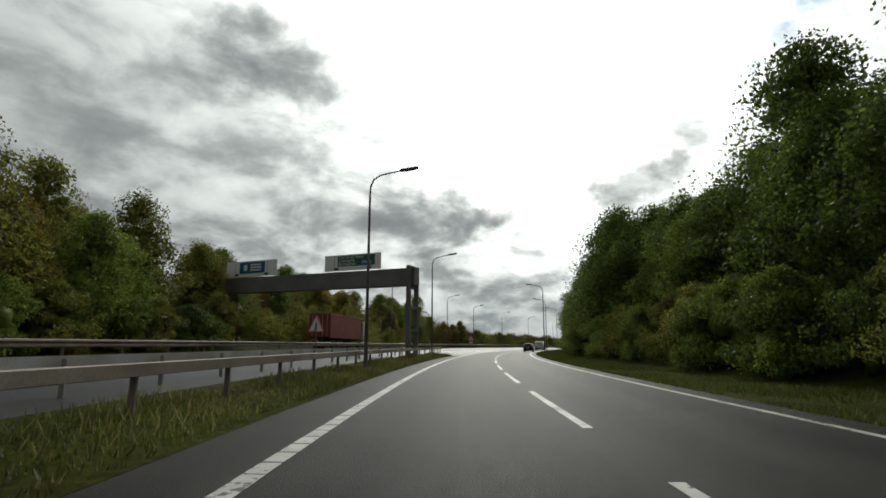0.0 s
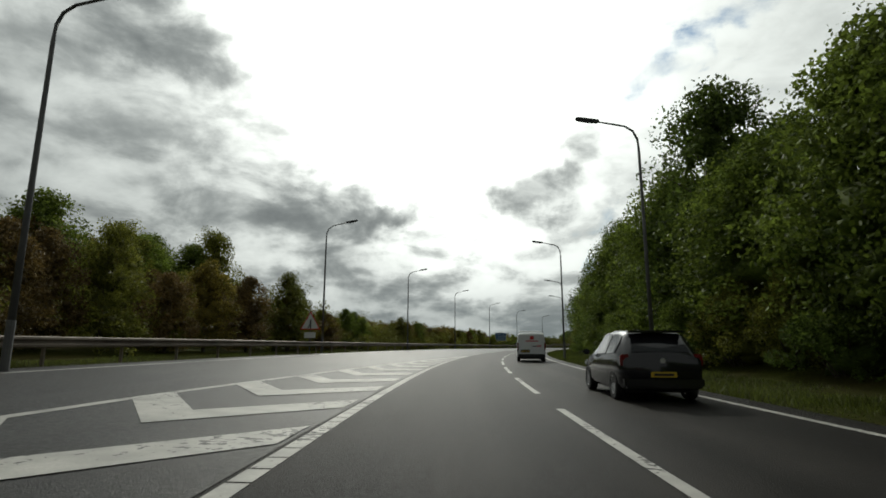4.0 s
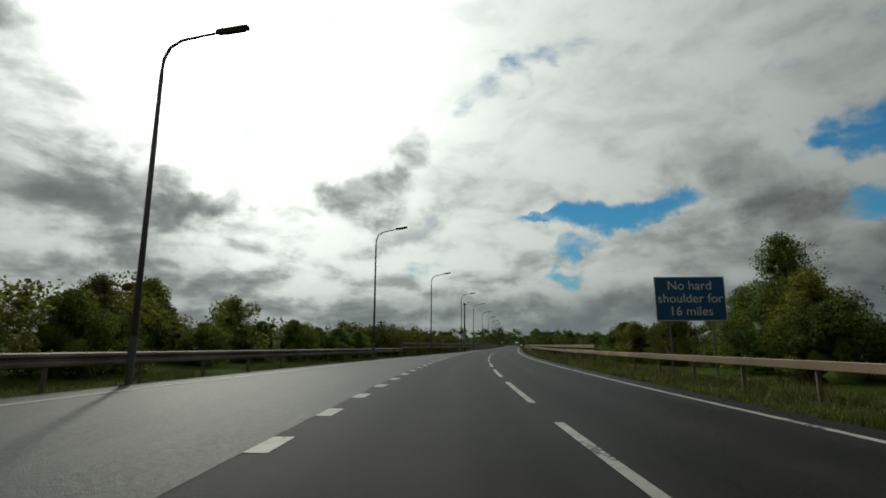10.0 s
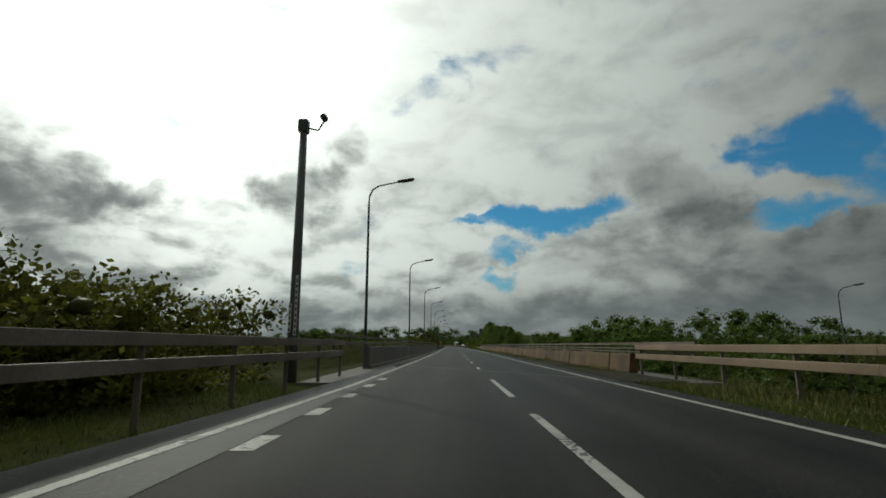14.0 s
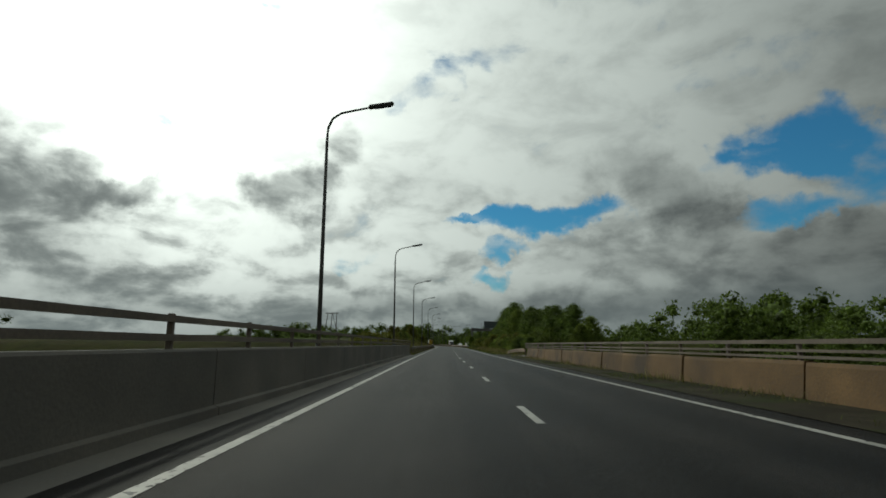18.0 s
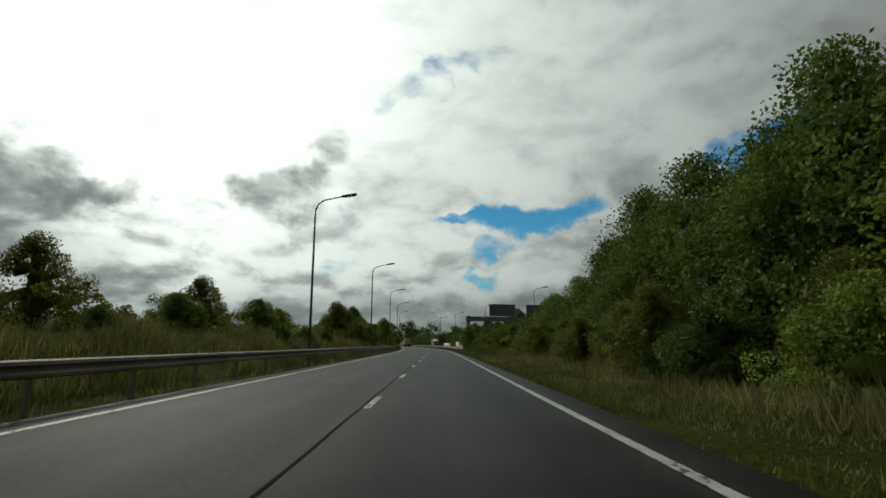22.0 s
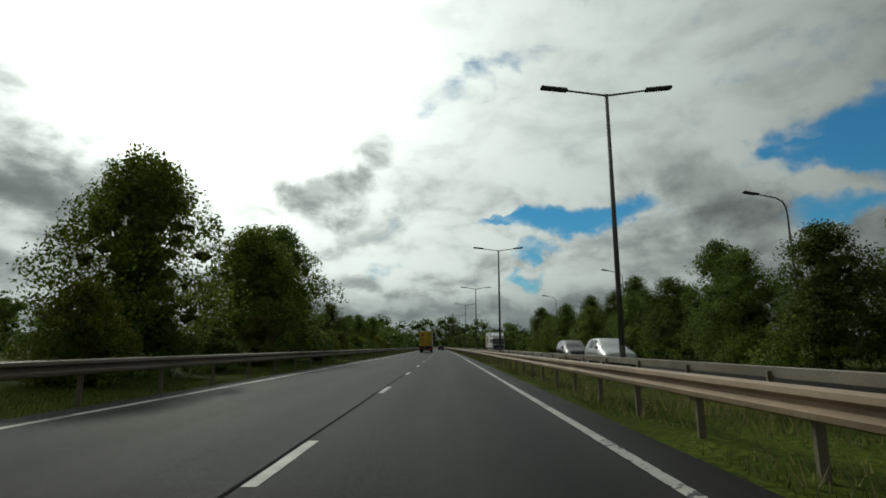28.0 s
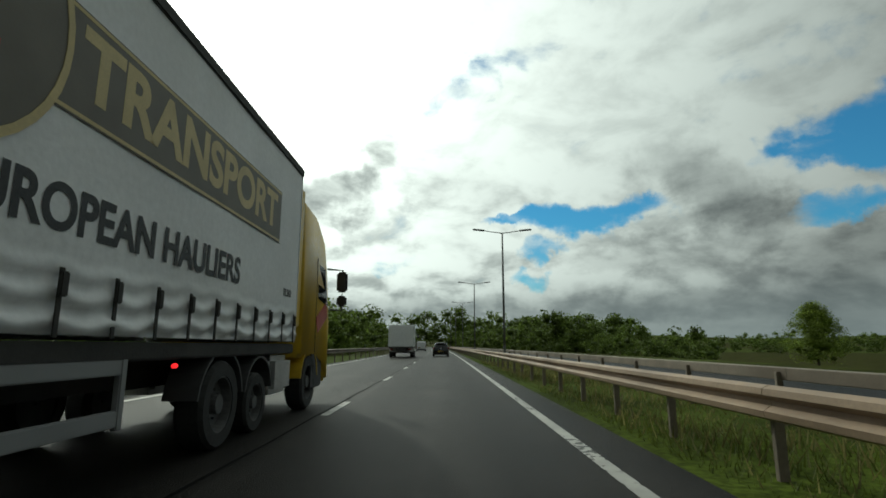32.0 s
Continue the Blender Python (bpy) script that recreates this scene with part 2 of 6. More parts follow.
def mat(name, base, rough=0.7, metal=0.0, var=0.25, scale=3.0, fine=40.0, bump=0.15, dirt=None, island=False, rand=0.0,
        spec=0.5, trans=0.0, emit=None, bump_scale=None, coords="Object", fields=False, tracks=0.0, grain=0.0, worn=None):
    """A procedural surface: base colour varied at two scales, a little relief, optional dirt tint and variation from piece to piece."""
    if name in MATS:
        return MATS[name]
    m = bpy.data.materials.new(name)
    m.use_nodes = True
    nt = m.node_tree
    N, L = nt.nodes.new, nt.links.new
    bsdf = nt.nodes["Principled BSDF"]
    out = nt.nodes["Material Output"]
    tc = N("ShaderNodeTexCoord")

    def noise_fac(s, d):
        n = N("ShaderNodeTexNoise")
        L(tc.outputs[coords], n.inputs["Vector"])
        n.inputs["Scale"].default_value, n.inputs["Detail"].default_value = s, d
        return n.outputs["Fac"]

    def ranged(v, lo, hi, a=0.3, b=0.7):
        n = N("ShaderNodeMapRange")
        L(v, n.inputs[0])
        for i, q in enumerate((a, b, lo, hi)):
            n.inputs[i + 1].default_value = q
        return n.outputs[0]

    def times(p, q):
        n = N("ShaderNodeMath")
        n.operation = "MULTIPLY"
        L(p, n.inputs[0])
        L(q, n.inputs[1])
        return n.outputs[0]
    coarse, small = noise_fac(scale, 5.0), noise_fac(fine, 3.0)
    value = times(ranged(coarse, 1 - var, 1 + var), ranged(small, 1 - (grain or var * 0.6), 1 + (grain or var * 0.6)))
    if island:
        g = N("ShaderNodeNewGeometry")
        value = times(value, ranged(g.outputs["Random Per Island"], 0.55, 1.5, 0, 1))
    if rand:
        o = N("ShaderNodeObjectInfo")
        value = times(value, ranged(o.outputs["Random"], 1 - rand, 1 + rand, 0, 1))
    col = N("ShaderNodeVectorMath")
    col.operation = "SCALE"
    col.inputs[0].default_value = base
    L(value, col.inputs["Scale"])
    colour = col.outputs[0]
    if dirt:
        mx = N("ShaderNodeMix")
        mx.data_type = "RGBA"
        L(ranged(noise_fac(scale * 0.6, 6.0), 0, dirt[3], 0.45, 0.7), mx.inputs[0])
        L(colour, mx.inputs[6])
        mx.inputs[7].default_value = (*dirt[:3], 1)
        colour = mx.outputs[2]
    if fields:
        big = noise_fac(0.0045, 3.0)
        mx = N("ShaderNodeMix")
        mx.data_type = "RGBA"
        L(ranged(big, 0, 1, 0.50, 0.53), mx.inputs[0])
        L(colour, mx.inputs[6])
        pasture = N("ShaderNodeVectorMath")
        pasture.operation = "SCALE"
        pasture.inputs[0].default_value = (0.05, 0.068, 0.011)
        L(value, pasture.inputs["Scale"])
        L(pasture.outputs[0], mx.inputs[7])
        colour = mx.outputs[2]
    if tracks:
        uv = N("ShaderNodeUVMap")
        sp = N("ShaderNodeSeparateXYZ")
        L(uv.outputs[0], sp.inputs[0])
        w = N("ShaderNodeMath")
        w.operation = "MULTIPLY"
        L(sp.outputs[0], w.inputs[0])
        w.inputs[1].default_value = 2 * math.pi / 1.77
        c = N("ShaderNodeMath")
        c.operation = "COSINE"
        L(w.outputs[0], c.inputs[0])
        st = N("ShaderNodeVectorMath")
        st.operation = "MULTIPLY"
        L(uv.outputs[0], st.inputs[0])
        st.inputs[1].default_value = (3.5, 0.06, 1)
        nz = N("ShaderNodeTexNoise")
        L(st.outputs[0], nz.inputs["Vector"])
        nz.inputs["Scale"].default_value, nz.inputs["Detail"].default_value = 1.0, 6.0
        k = times(ranged(c.outputs[0], 1 - tracks, 1 + tracks, -1, 1), ranged(nz.outputs["Fac"], 0.74, 1.26))
        sc = N("ShaderNodeVectorMath")
        sc.operation = "SCALE"
        L(colour, sc.inputs[0])
        L(k, sc.inputs["Scale"])
        colour = sc.outputs[0]
    if worn:
        # chipped away down to the surface below
        mx = N("ShaderNodeMix")
        mx.data_type = "RGBA"
        chips = N("ShaderNodeMath")
        chips.operation = "ADD"
        L(ranged(noise_fac(9.0, 8.0), 0, 0.5, 0.3, 0.7), chips.inputs[0])
        L(ranged(noise_fac(0.55, 3.0), 0, 0.5, 0.3, 0.7), chips.inputs[1])
        L(ranged(chips.outputs[0], 0, 1, worn[3], worn[3] + 0.07), mx.inputs[0])
        L(colour, mx.inputs[6])
        mx.inputs[7].default_value = (*worn[:3], 1)
        colour = mx.outputs[2]
    L(colour, bsdf.inputs["Base Color"])
    L(ranged(small, max(0.02, rough - 0.1), min(1, rough + 0.1)), bsdf.inputs["Roughness"])
    bsdf.inputs["Metallic"].default_value = metal
    bsdf.inputs["Specular IOR Level"].default_value = spec
    if emit:
        bsdf.inputs["Emission Color"].default_value = (*emit[:3], 1)
        bsdf.inputs["Emission Strength"].default_value = emit[3]
    if bump:
        b = N("ShaderNodeBump")
        b.inputs["Strength"].default_value = bump
        b.inputs["Distance"].default_value = 0.02
        L(noise_fac(bump_scale or fine, 4.0), b.inputs["Height"])
        L(b.outputs[0], bsdf.inputs["Normal"])
    if trans:
        t = N("ShaderNodeBsdfTranslucent")
        L(colour, t.inputs[0])
        mx = N("ShaderNodeMixShader")
        mx.inputs[0].default_value = trans
        L(bsdf.outputs[0], mx.inputs[1])
        L(t.outputs[0], mx.inputs[2])
        L(mx.outputs[0], out.inputs[0])
    MATS[name] = m
    return m


def glass(name, tint=(0.02, 0.025, 0.028), rough=0.04):
    if name in MATS:
        return MATS[name]
    m = mat(name, tint, rough, var=0.05, bump=0, spec=0.8)
    return m


ASPHALT = mat("asphalt", tracks=0.32, base=(0.0175, 0.0158, 0.0142), rough=0.5, spec=0.05, grain=1.0, var=0.34, scale=0.5, fine=22, bump=0.8, bump_scale=60, dirt=(0.013, 0.0125, 0.012, 0.7))
ASPHALT_WET = mat("damp asphalt", tracks=0.18, base=(0.018, 0.0175, 0.017), rough=0.46, spec=0.14, grain=0.8, var=0.35, scale=0.25, fine=18, bump=0.6, bump_scale=60, dirt=(0.028, 0.028, 0.028, 0.7))
SEAM = mat("dark bitumen seam", (0.01, 0.01, 0.01), 0.95, var=0.3, spec=0.03, scale=2, fine=15, bump=0.4)
PAINT = mat("road paint", (0.36, 0.35, 0.32), 0.6, var=0.22, scale=2.0, fine=30, bump=0.2, dirt=(0.2, 0.195, 0.18, 0.55), worn=(0.03, 0.029, 0.027, 0.655))
GRASS = mat("grass ground", (0.032, 0.036, 0.006), 0.95, spec=0.02, fields=True, var=0.45, grain=0.55, scale=0.35, fine=9, bump=1.0, bump_scale=11, dirt=(0.045, 0.036, 0.014, 0.75))
BLADE = mat("grass blades", (0.085, 0.105, 0.017), 0.7, var=0.4, scale=0.3, fine=2, bump=0, island=True, trans=0.3)
BLADE_DRY = mat("dry grass blades", (0.18, 0.16, 0.06), 0.75, var=0.4, scale=0.3, fine=2, bump=0, island=True, trans=0.45)
STEEL = mat("weathered galvanised steel", (0.30, 0.295, 0.285), 0.55, 0.35, var=0.25, scale=0.8, fine=25, bump=0.1, dirt=(0.16, 0.12, 0.085, 0.7))
RUSTY = mat("brown weathered steel", (0.20, 0.165, 0.13), 0.7, 0.2, var=0.3, scale=0.7, fine=20, bump=0.15, dirt=(0.10, 0.075, 0.055, 0.7))
TAN = mat("tan dusty steel", (0.30, 0.215, 0.145), 0.6, 0.15, var=0.25, scale=0.7, fine=20, bump=0.15, dirt=(0.15, 0.10, 0.065, 0.6))
JOINT = mat("pale joint sealant", (0.11, 0.106, 0.098), 0.8, var=0.3, scale=1.0, fine=20, bump=0.2)
SOIL = mat("gritty dark soil", (0.035, 0.03, 0.02), 0.95, spec=0.1, var=0.5, scale=0.9, fine=14, bump=1.0, bump_scale=20, dirt=(0.03, 0.04, 0.012, 0.9))
POST = mat("lamp post steel", (0.13, 0.13, 0.128), 0.6, 0.2, var=0.2, scale=1.5, fine=20, bump=0.05)
LAMPHEAD = mat("lamp head casing", (0.09, 0.09, 0.09), 0.5, 0.1, var=0.15, bump=0.05)
CONCRETE = mat("stained concrete", (0.145, 0.085, 0.034), 0.85, var=0.28, scale=0.7, fine=18, bump=0.35, dirt=(0.055, 0.038, 0.024, 0.9), rand=0.2)
CONCRETE_GREY = mat("grey concrete", (0.17, 0.155, 0.132), 0.85, var=0.22, scale=0.5, fine=20, bump=0.3, dirt=(0.12, 0.115, 0.105, 0.7))
BARK = mat("bark", (0.07, 0.055, 0.042), 0.9, var=0.35, scale=2, fine=25, bump=0.5)
LEAF = mat("green leaves", (0.14, 0.185, 0.03), 0.65, var=0.5, scale=0.6, fine=9, bump=0, island=True, rand=0.3, spec=0.25, trans=0.42)
LEAF_DARK = mat("dark green leaves", (0.105, 0.15, 0.028), 0.65, var=0.5, scale=0.6, fine=9, bump=0, island=True, rand=0.25, spec=0.25, trans=0.4)
LEAF_AUTUMN = mat("yellowing leaves", (0.17, 0.135, 0.025), 0.65, var=0.5, scale=0.6, fine=9, bump=0, island=True, rand=0.35, spec=0.25, trans=0.42)
LEAF_OLIVE = mat("olive leaves", (0.15, 0.155, 0.026), 0.65, var=0.5, scale=0.6, fine=9, bump=0, island=True, rand=0.3, spec=0.25, trans=0.42)
LEAF_RUST = mat("russet leaves", (0.15, 0.10, 0.03), 0.65, var=0.5, scale=0.6, fine=9, bump=0, island=True, rand=0.3, trans=0.3)
WHITE = mat("white vehicle paint", (0.80, 0.81, 0.82), 0.32, var=0.04, scale=0.8, fine=6, bump=0.0, dirt=(0.62, 0.60, 0.57, 0.35))
BLACK = mat("black vehicle paint", (0.012, 0.012, 0.014), 0.14, var=0.15, bump=0, spec=0.6)
RUBBER = mat("tyre rubber", (0.022, 0.022, 0.022), 0.85, var=0.25, scale=6, bump=0.2)
PLASTIC = mat("dark plastic", (0.025, 0.025, 0.026), 0.6, var=0.2, bump=0.1)
ALLOY = mat("wheel alloy", (0.55, 0.55, 0.56), 0.35, 0.6, var=0.12, bump=0.05)
GLASS = glass("dark window glass")
RED_LENS = mat("red lamp lens", (0.16, 0.008, 0.009), 0.25, var=0.1, bump=0)
RED_LIT = mat("lit red lamp", (0.6, 0.02, 0.02), 0.3, var=0.05, bump=0, emit=(1.0, 0.02, 0.03, 1.2))
LENS = mat("clear lamp lens", (0.6, 0.6, 0.6), 0.15, var=0.1, bump=0)
PLATE_Y = mat("yellow number plate", (0.62, 0.42, 0.03), 0.5, var=0.08, bump=0)
YELLOW = mat("yellow truck paint", (0.66, 0.43, 0.03), 0.4, var=0.12, scale=1.0, fine=14, bump=0.03, dirt=(0.30, 0.19, 0.05, 0.6))
CURTAIN = mat("grey white curtain fabric", (0.74, 0.74, 0.755), 0.55, var=0.10, scale=0.8, fine=14, bump=0.15, dirt=(0.58, 0.57, 0.56, 0.5))
CHASSIS = mat("dirty black chassis", (0.03, 0.028, 0.026), 0.8, var=0.3, bump=0.2)
SIGN_BLUE = mat("blue sign face", (0.012, 0.085, 0.22), 0.45, var=0.1, bump=0)
SIGN_GREEN = mat("green sign face", (0.010, 0.10, 0.055), 0.45, var=0.1, bump=0)
SIGN_WHITE = mat("white sign face", (0.72, 0.73, 0.72), 0.45, var=0.06, bump=0)
SIGN_RED = mat("red sign border", (0.55, 0.02, 0.02), 0.45, var=0.06, bump=0)
SIGN_BACK = mat("grey sign back", (0.10, 0.12, 0.13), 0.55, 0.2, var=0.12, bump=0.05)
BLACK_INK = mat("black lettering", (0.02, 0.02, 0.022), 0.6, var=0.1, bump=0)
GANTRY = mat("grey gantry steel", (0.17, 0.165, 0.16), 0.65, 0.15, var=0.2, scale=0.5, fine=15, bump=0.1, dirt=(0.10, 0.085, 0.07, 0.6))
CONTAINER = mat("red container steel", (0.24, 0.045, 0.035), 0.6, var=0.2, scale=1, fine=15, bump=0.1)
TIMBER = mat("weathered timber", (0.10, 0.085, 0.07), 0.85, var=0.3, bump=0.3)


# ---- the line of the road ----
S0, S1 = -120, 1500
SS = np.arange(S0, S1 + 1)
_h = np.interp(SS, np.arange(len(HEAD)) * 20, HEAD)
_h = np.where(SS < 0, HEAD[0] + 0.13 * SS, _h)
_end = 20 * (len(HEAD) - 1)
_h = np.where(SS > _end, HEAD[-1] - 0.010 * np.clip(SS - _end, 0, 260), _h)
HH = np.radians(_h)
_mid = (HH[1:] + HH[:-1]) / 2
PX = np.concatenate([[0], np.cumsum(np.sin(_mid))])
PY = np.concatenate([[0], np.cumsum(np.cos(_mid))])
PX += START[0] - PX[-S0]
PY += START[1] - PY[-S0]


def at(s, d, z=0.0):
    """The place s metres along the lane line, d metres to its right, at height z."""
    h = np.interp(s, SS, HH)
    return Vector((np.interp(s, SS, PX) + d * math.cos(h), np.interp(s, SS, PY) - d * math.sin(h), z))


def head(s):
    """The road's heading there, as a rotation about z in degrees for things that face along +y."""
    return -math.degrees(np.interp(s, SS, HH))


def along(s, d, z=0.0, turn=0.0):
    p = at(s, d, z)
    return pose(p.x, p.y, p.z, 0, 0, head(s) + turn)


def edge_left(s):
    """The left edge line: the joining road narrows down to the two lanes."""
    return float(np.interp(s, [-120, 0, 60, 97, 123, 170, 205, 225, 262, 285, 315, 340, 440, 520, 560, 660, 1500],
                           [-19, -17, -13.8, -12.4, -11.8, -10.9, -9.8, -9.0, -6.9, -5.5, -4.3, -3.9, -4.0, -4.7, -4.8, -4.8, -4.8]))


def chevron_left(s):
    return float(np.interp(s, [56, 70, 95, 138], [-9.6, -9.0, -7.6, -3.75]))


def bank(s):
    """How steeply the joining road rises to its outer side."""
    return float(np.interp(s, [-120, 0, 60, 110, 170, 225, 300], [0.03, 0.04, 0.055, 0.062, 0.055, 0.03, 0.0]))


def road_z(s, d):
    return bank(s) * max(0.0, -3.8 - d)


# ---- ground ----
def quick_mesh(name, verts, quads, tris=None):
    """A mesh from arrays of corners, four-sided and three-sided faces."""
    me = bpy.data.meshes.new(name)
    quads = np.asarray(quads, np.int32).reshape(-1, 4)
    tris = np.asarray(tris if tris is not None else [], np.int32).reshape(-1, 3)
    me.vertices.add(len(verts))
    me.vertices.foreach_set("co", np.asarray(verts, np.float32).ravel())
    loops = np.concatenate([quads.ravel(), tris.ravel()])
    me.loops.add(len(loops))
    me.loops.foreach_set("vertex_index", loops)
    me.polygons.add(len(quads) + len(tris))
    start = np.concatenate([np.arange(len(quads)) * 4, len(quads) * 4 + np.arange(len(tris)) * 3])
    me.polygons.foreach_set("loop_start", start.astype(np.int32))
    me.update(calc_edges=True)
    return me


def ground_height(s, d, x, y):
    """Heights of the land for arrays of road coordinates."""
    def tab(v, a, b):
        return np.interp(v, a, b)
    le = tab(s, [-120, 0, 60, 97, 123, 170, 205, 225, 262, 285, 315, 340, 440, 520, 1500],
             [-19, -17, -13.8, -12.4, -11.8, -10.9, -9.8, -9.0, -6.9, -5.5, -4.3, -3.9, -4.0, -4.7, -4.8])
    bk = tab(s, [-120, 0, 60, 110, 170, 225, 300], [0.03, 0.04, 0.055, 0.062, 0.055, 0.03, 0.0])
    base = np.where(d < -3.8, bk * np.clip(-3.8 - d, 0, -le - 1.5), 0) - 0.09
    # left side: a low bank that carries trees, falling away on the bridge
    lrise = tab(s, [-120, 60, 120, 230, 290, 325, 445, 470, 520, 640, 700, 800], [1.5, 1.0, 0.8, 1.0, 0.3, -6, -6, 0.6, 1.6, 1.5, 0.5, -0.5])
    k = np.clip((-(d) + le - 3.5) / 12, 0, 1)
    left = lrise * k * k * (3 - 2 * k)
    # right side: wooded bank, then low land past the bridge, then the other carriageway
    rrise = tab(s, [-120, 150, 200, 230, 262, 330, 445, 462, 480, 560, 575, 590, 640, 690, 760], [3.5, 3.5, 2.5, 1.0, -1.5, -6, -6, 0.2, 1.2, 1.0, 0.3, 0, 0, 0, 0])
    start = tab(s, [-120, 560, 600], [8.0, 8.0, 24.0])
    k = np.clip((d - start) / 12, 0, 1)
    right = rrise * k * k * (3 - 2 * k)
    def ramp(v, a, b):
        q = np.clip((v - a) / (b - a), 0, 1)
        return q * q * (3 - 2 * q)
    left = left + 1.25 * ramp(s, 452, 470) * ramp(-s, -620, -585) * ramp(le - d, 2.4, 5.4)
    right = right + 2.3 * ramp(s, 538, 550) * ramp(-s, -574, -563) * ramp(d, 6.0, 9.8) * ramp(-d, -20, -15)
    far = tab(s, [560, 620, 720, 900], [0, -0.5, -2.0, -3.0])
    k = np.clip((d - 26) / 40, 0, 1)
    right = right + far * k
    z = base + np.where(d < 0, left, right)
    # hills far away
    r = np.hypot(x - 250, y - 450)
    hill = 24 * (np.sin(x * 0.0021 + 1.2) * np.cos(y * 0.0017 + 0.4) + 0.8) + 14 * np.sin(x * 0.0045 - y * 0.0031)
    z = z + np.clip((r - 700) / 1800, 0, 1) ** 1.3 * (hill + 14)
    return z


def spaced(lo, hi, step, far):
    inner = list(np.arange(lo, hi + step, step))
    a, b, g = [], [], step
    p, q = inner[0], inner[-1]
    while p > -far:
        g *= 1.16
        p -= g
        q += g
        a.append(p)
        b.append(q)
    return np.array(a[::-1] + inner + b)


def build_ground():
    xs, ys = spaced(-90, 520, 2.2, 4300), spaced(-130, 840, 2.2, 4300)
    X, Y = np.meshgrid(xs, ys)
    fx, fy = X.ravel(), Y.ravel()
    idx = np.arange(0, len(SS), 4)
    cx, cy, ch = PX[idx], PY[idx], HH[idx]
    s, d = np.zeros(len(fx)), np.zeros(len(fx))
    for i in range(0, len(fx), 20000):
        sl = slice(i, i + 20000)
        j = np.argmin((fx[sl, None] - cx) ** 2 + (fy[sl, None] - cy) ** 2, axis=1)
        dx, dy = fx[sl] - cx[j], fy[sl] - cy[j]
        s[sl] = SS[idx][j] + dx * np.sin(ch[j]) + dy * np.cos(ch[j])
        d[sl] = dx * np.cos(ch[j]) - dy * np.sin(ch[j])
    z = ground_height(s, d, fx, fy)
    nx, ny = len(xs), len(ys)
    i = np.arange(nx * ny).reshape(ny, nx)
    faces = np.stack([i[:-1, :-1], i[:-1, 1:], i[1:, 1:], i[1:, :-1]], -1).reshape(-1, 4)
    me = quick_mesh("ground", np.stack([fx, fy, z], 1), faces)
    me.polygons.foreach_set("use_smooth", np.ones(len(faces), bool))
    me.materials.append(GRASS)
    return tagged(new("ground", me), "rough green verge, banks and farmland with low hills", "ground", kind="structure")


def gz(s, d):
    p = at(s, d)
    return float(ground_height(np.array([s]), np.array([d]), np.array([p.x]), np.array([p.y]))[0])


build_ground()


# ---- mesh helpers ----
def mesh_ob(name, bm, material, smooth=False):
    me = bpy.data.meshes.new(name)
    bm.to_mesh(me)
    bm.free()
    for m in (material if isinstance(material, (list, tuple)) else [material]):
        me.materials.append(m)
    if smooth:
        me.polygons.foreach_set("use_smooth", np.ones(len(me.polygons), bool))
    return new(name, me)


def part(name, bm, material, parent, label="", smooth=False, m=None):
    ob = mesh_ob(name, bm, material, smooth)
    ob.parent = parent
    if m is not None:
        ob.matrix_basis = m
    return tagged(ob, label) if label else ob


def share(ob, parent, m):
    """Another part on the same mesh."""
    o = new(ob.name.split(".")[0], ob.data)
    o.parent, o.matrix_basis = parent, m
    return o


def thing(name, label, category, m=None, group="", kind=""):
    ob = new(name)
    ob.empty_display_size = 0.2
    if m is not None:
        ob.matrix_basis = m
    return tagged(ob, label, category, group, kind)


def box(size, centre=(0, 0, 0), bevel=0.0, bm=None, taper=None):
    bm = bm or bmesh.new()
    r = bmesh.ops.create_cube(bm, size=1.0)
    for v in r["verts"]:
        if taper and v.co.z > 0:
            v.co.x *= taper[0]
            v.co.y *= taper[1]
        v.co = Vector((v.co.x * size[0] + centre[0], v.co.y * size[1] + centre[1], v.co.z * size[2] + centre[2]))
    if bevel:
        es = list({e for v in r["verts"] for e in v.link_edges})
        bmesh.ops.bevel(bm, geom=es, offset=bevel, segments=2, affect="EDGES")
    return bm


def tube(points, radii, sides=10, bm=None, cap=True):
    """A round bar through points with a radius at each."""
    bm = bm or bmesh.new()
    rings = []
    pts = [Vector(p) for p in points]
    for i, p in enumerate(pts):
        t = (pts[min(i + 1, len(pts) - 1)] - pts[max(i - 1, 0)]).normalized()
        a = t.orthogonal().normalized() if abs(t.z) < 0.99 else Vector((1, 0, 0))
        if abs(t.z) < 0.99:
            a = t.cross(Vector((0, 0, 1))).normalized()
        b = t.cross(a).normalized()
        r = radii[i] if isinstance(radii, (list, tuple)) else radii
        rings.append([bm.verts.new(p + (a * math.cos(q) + b * math.sin(q)) * r) for q in (2 * math.pi * k / sides for k in range(sides))])
    for r0, r1 in zip(rings, rings[1:]):
        for k in range(sides):
            bm.faces.new((r0[k], r0[(k + 1) % sides], r1[(k + 1) % sides], r1[k]))
    if cap:
        bm.faces.new(rings[0][::-1])
        bm.faces.new(rings[-1])
    bmesh.ops.recalc_face_normals(bm, faces=bm.faces)
    return bm


def loft(sections, bm=None, close=True, cap=True):
    """Skin a list of rings with equal numbers of points."""
    bm = bm or bmesh.new()
    rings = [[bm.verts.new(p) for p in ring] for ring in sections]
    n = len(rings[0])
    for r0, r1 in zip(rings, rings[1:]):
        for k in range(n if close else n - 1):
            bm.faces.new((r0[k], r0[(k + 1) % n], r1[(k + 1) % n], r1[k]))
    if cap and close:
        bm.faces.new(rings[0][::-1])
        bm.faces.new(rings[-1])
    bmesh.ops.recalc_face_normals(bm, faces=bm.faces)
    return bm


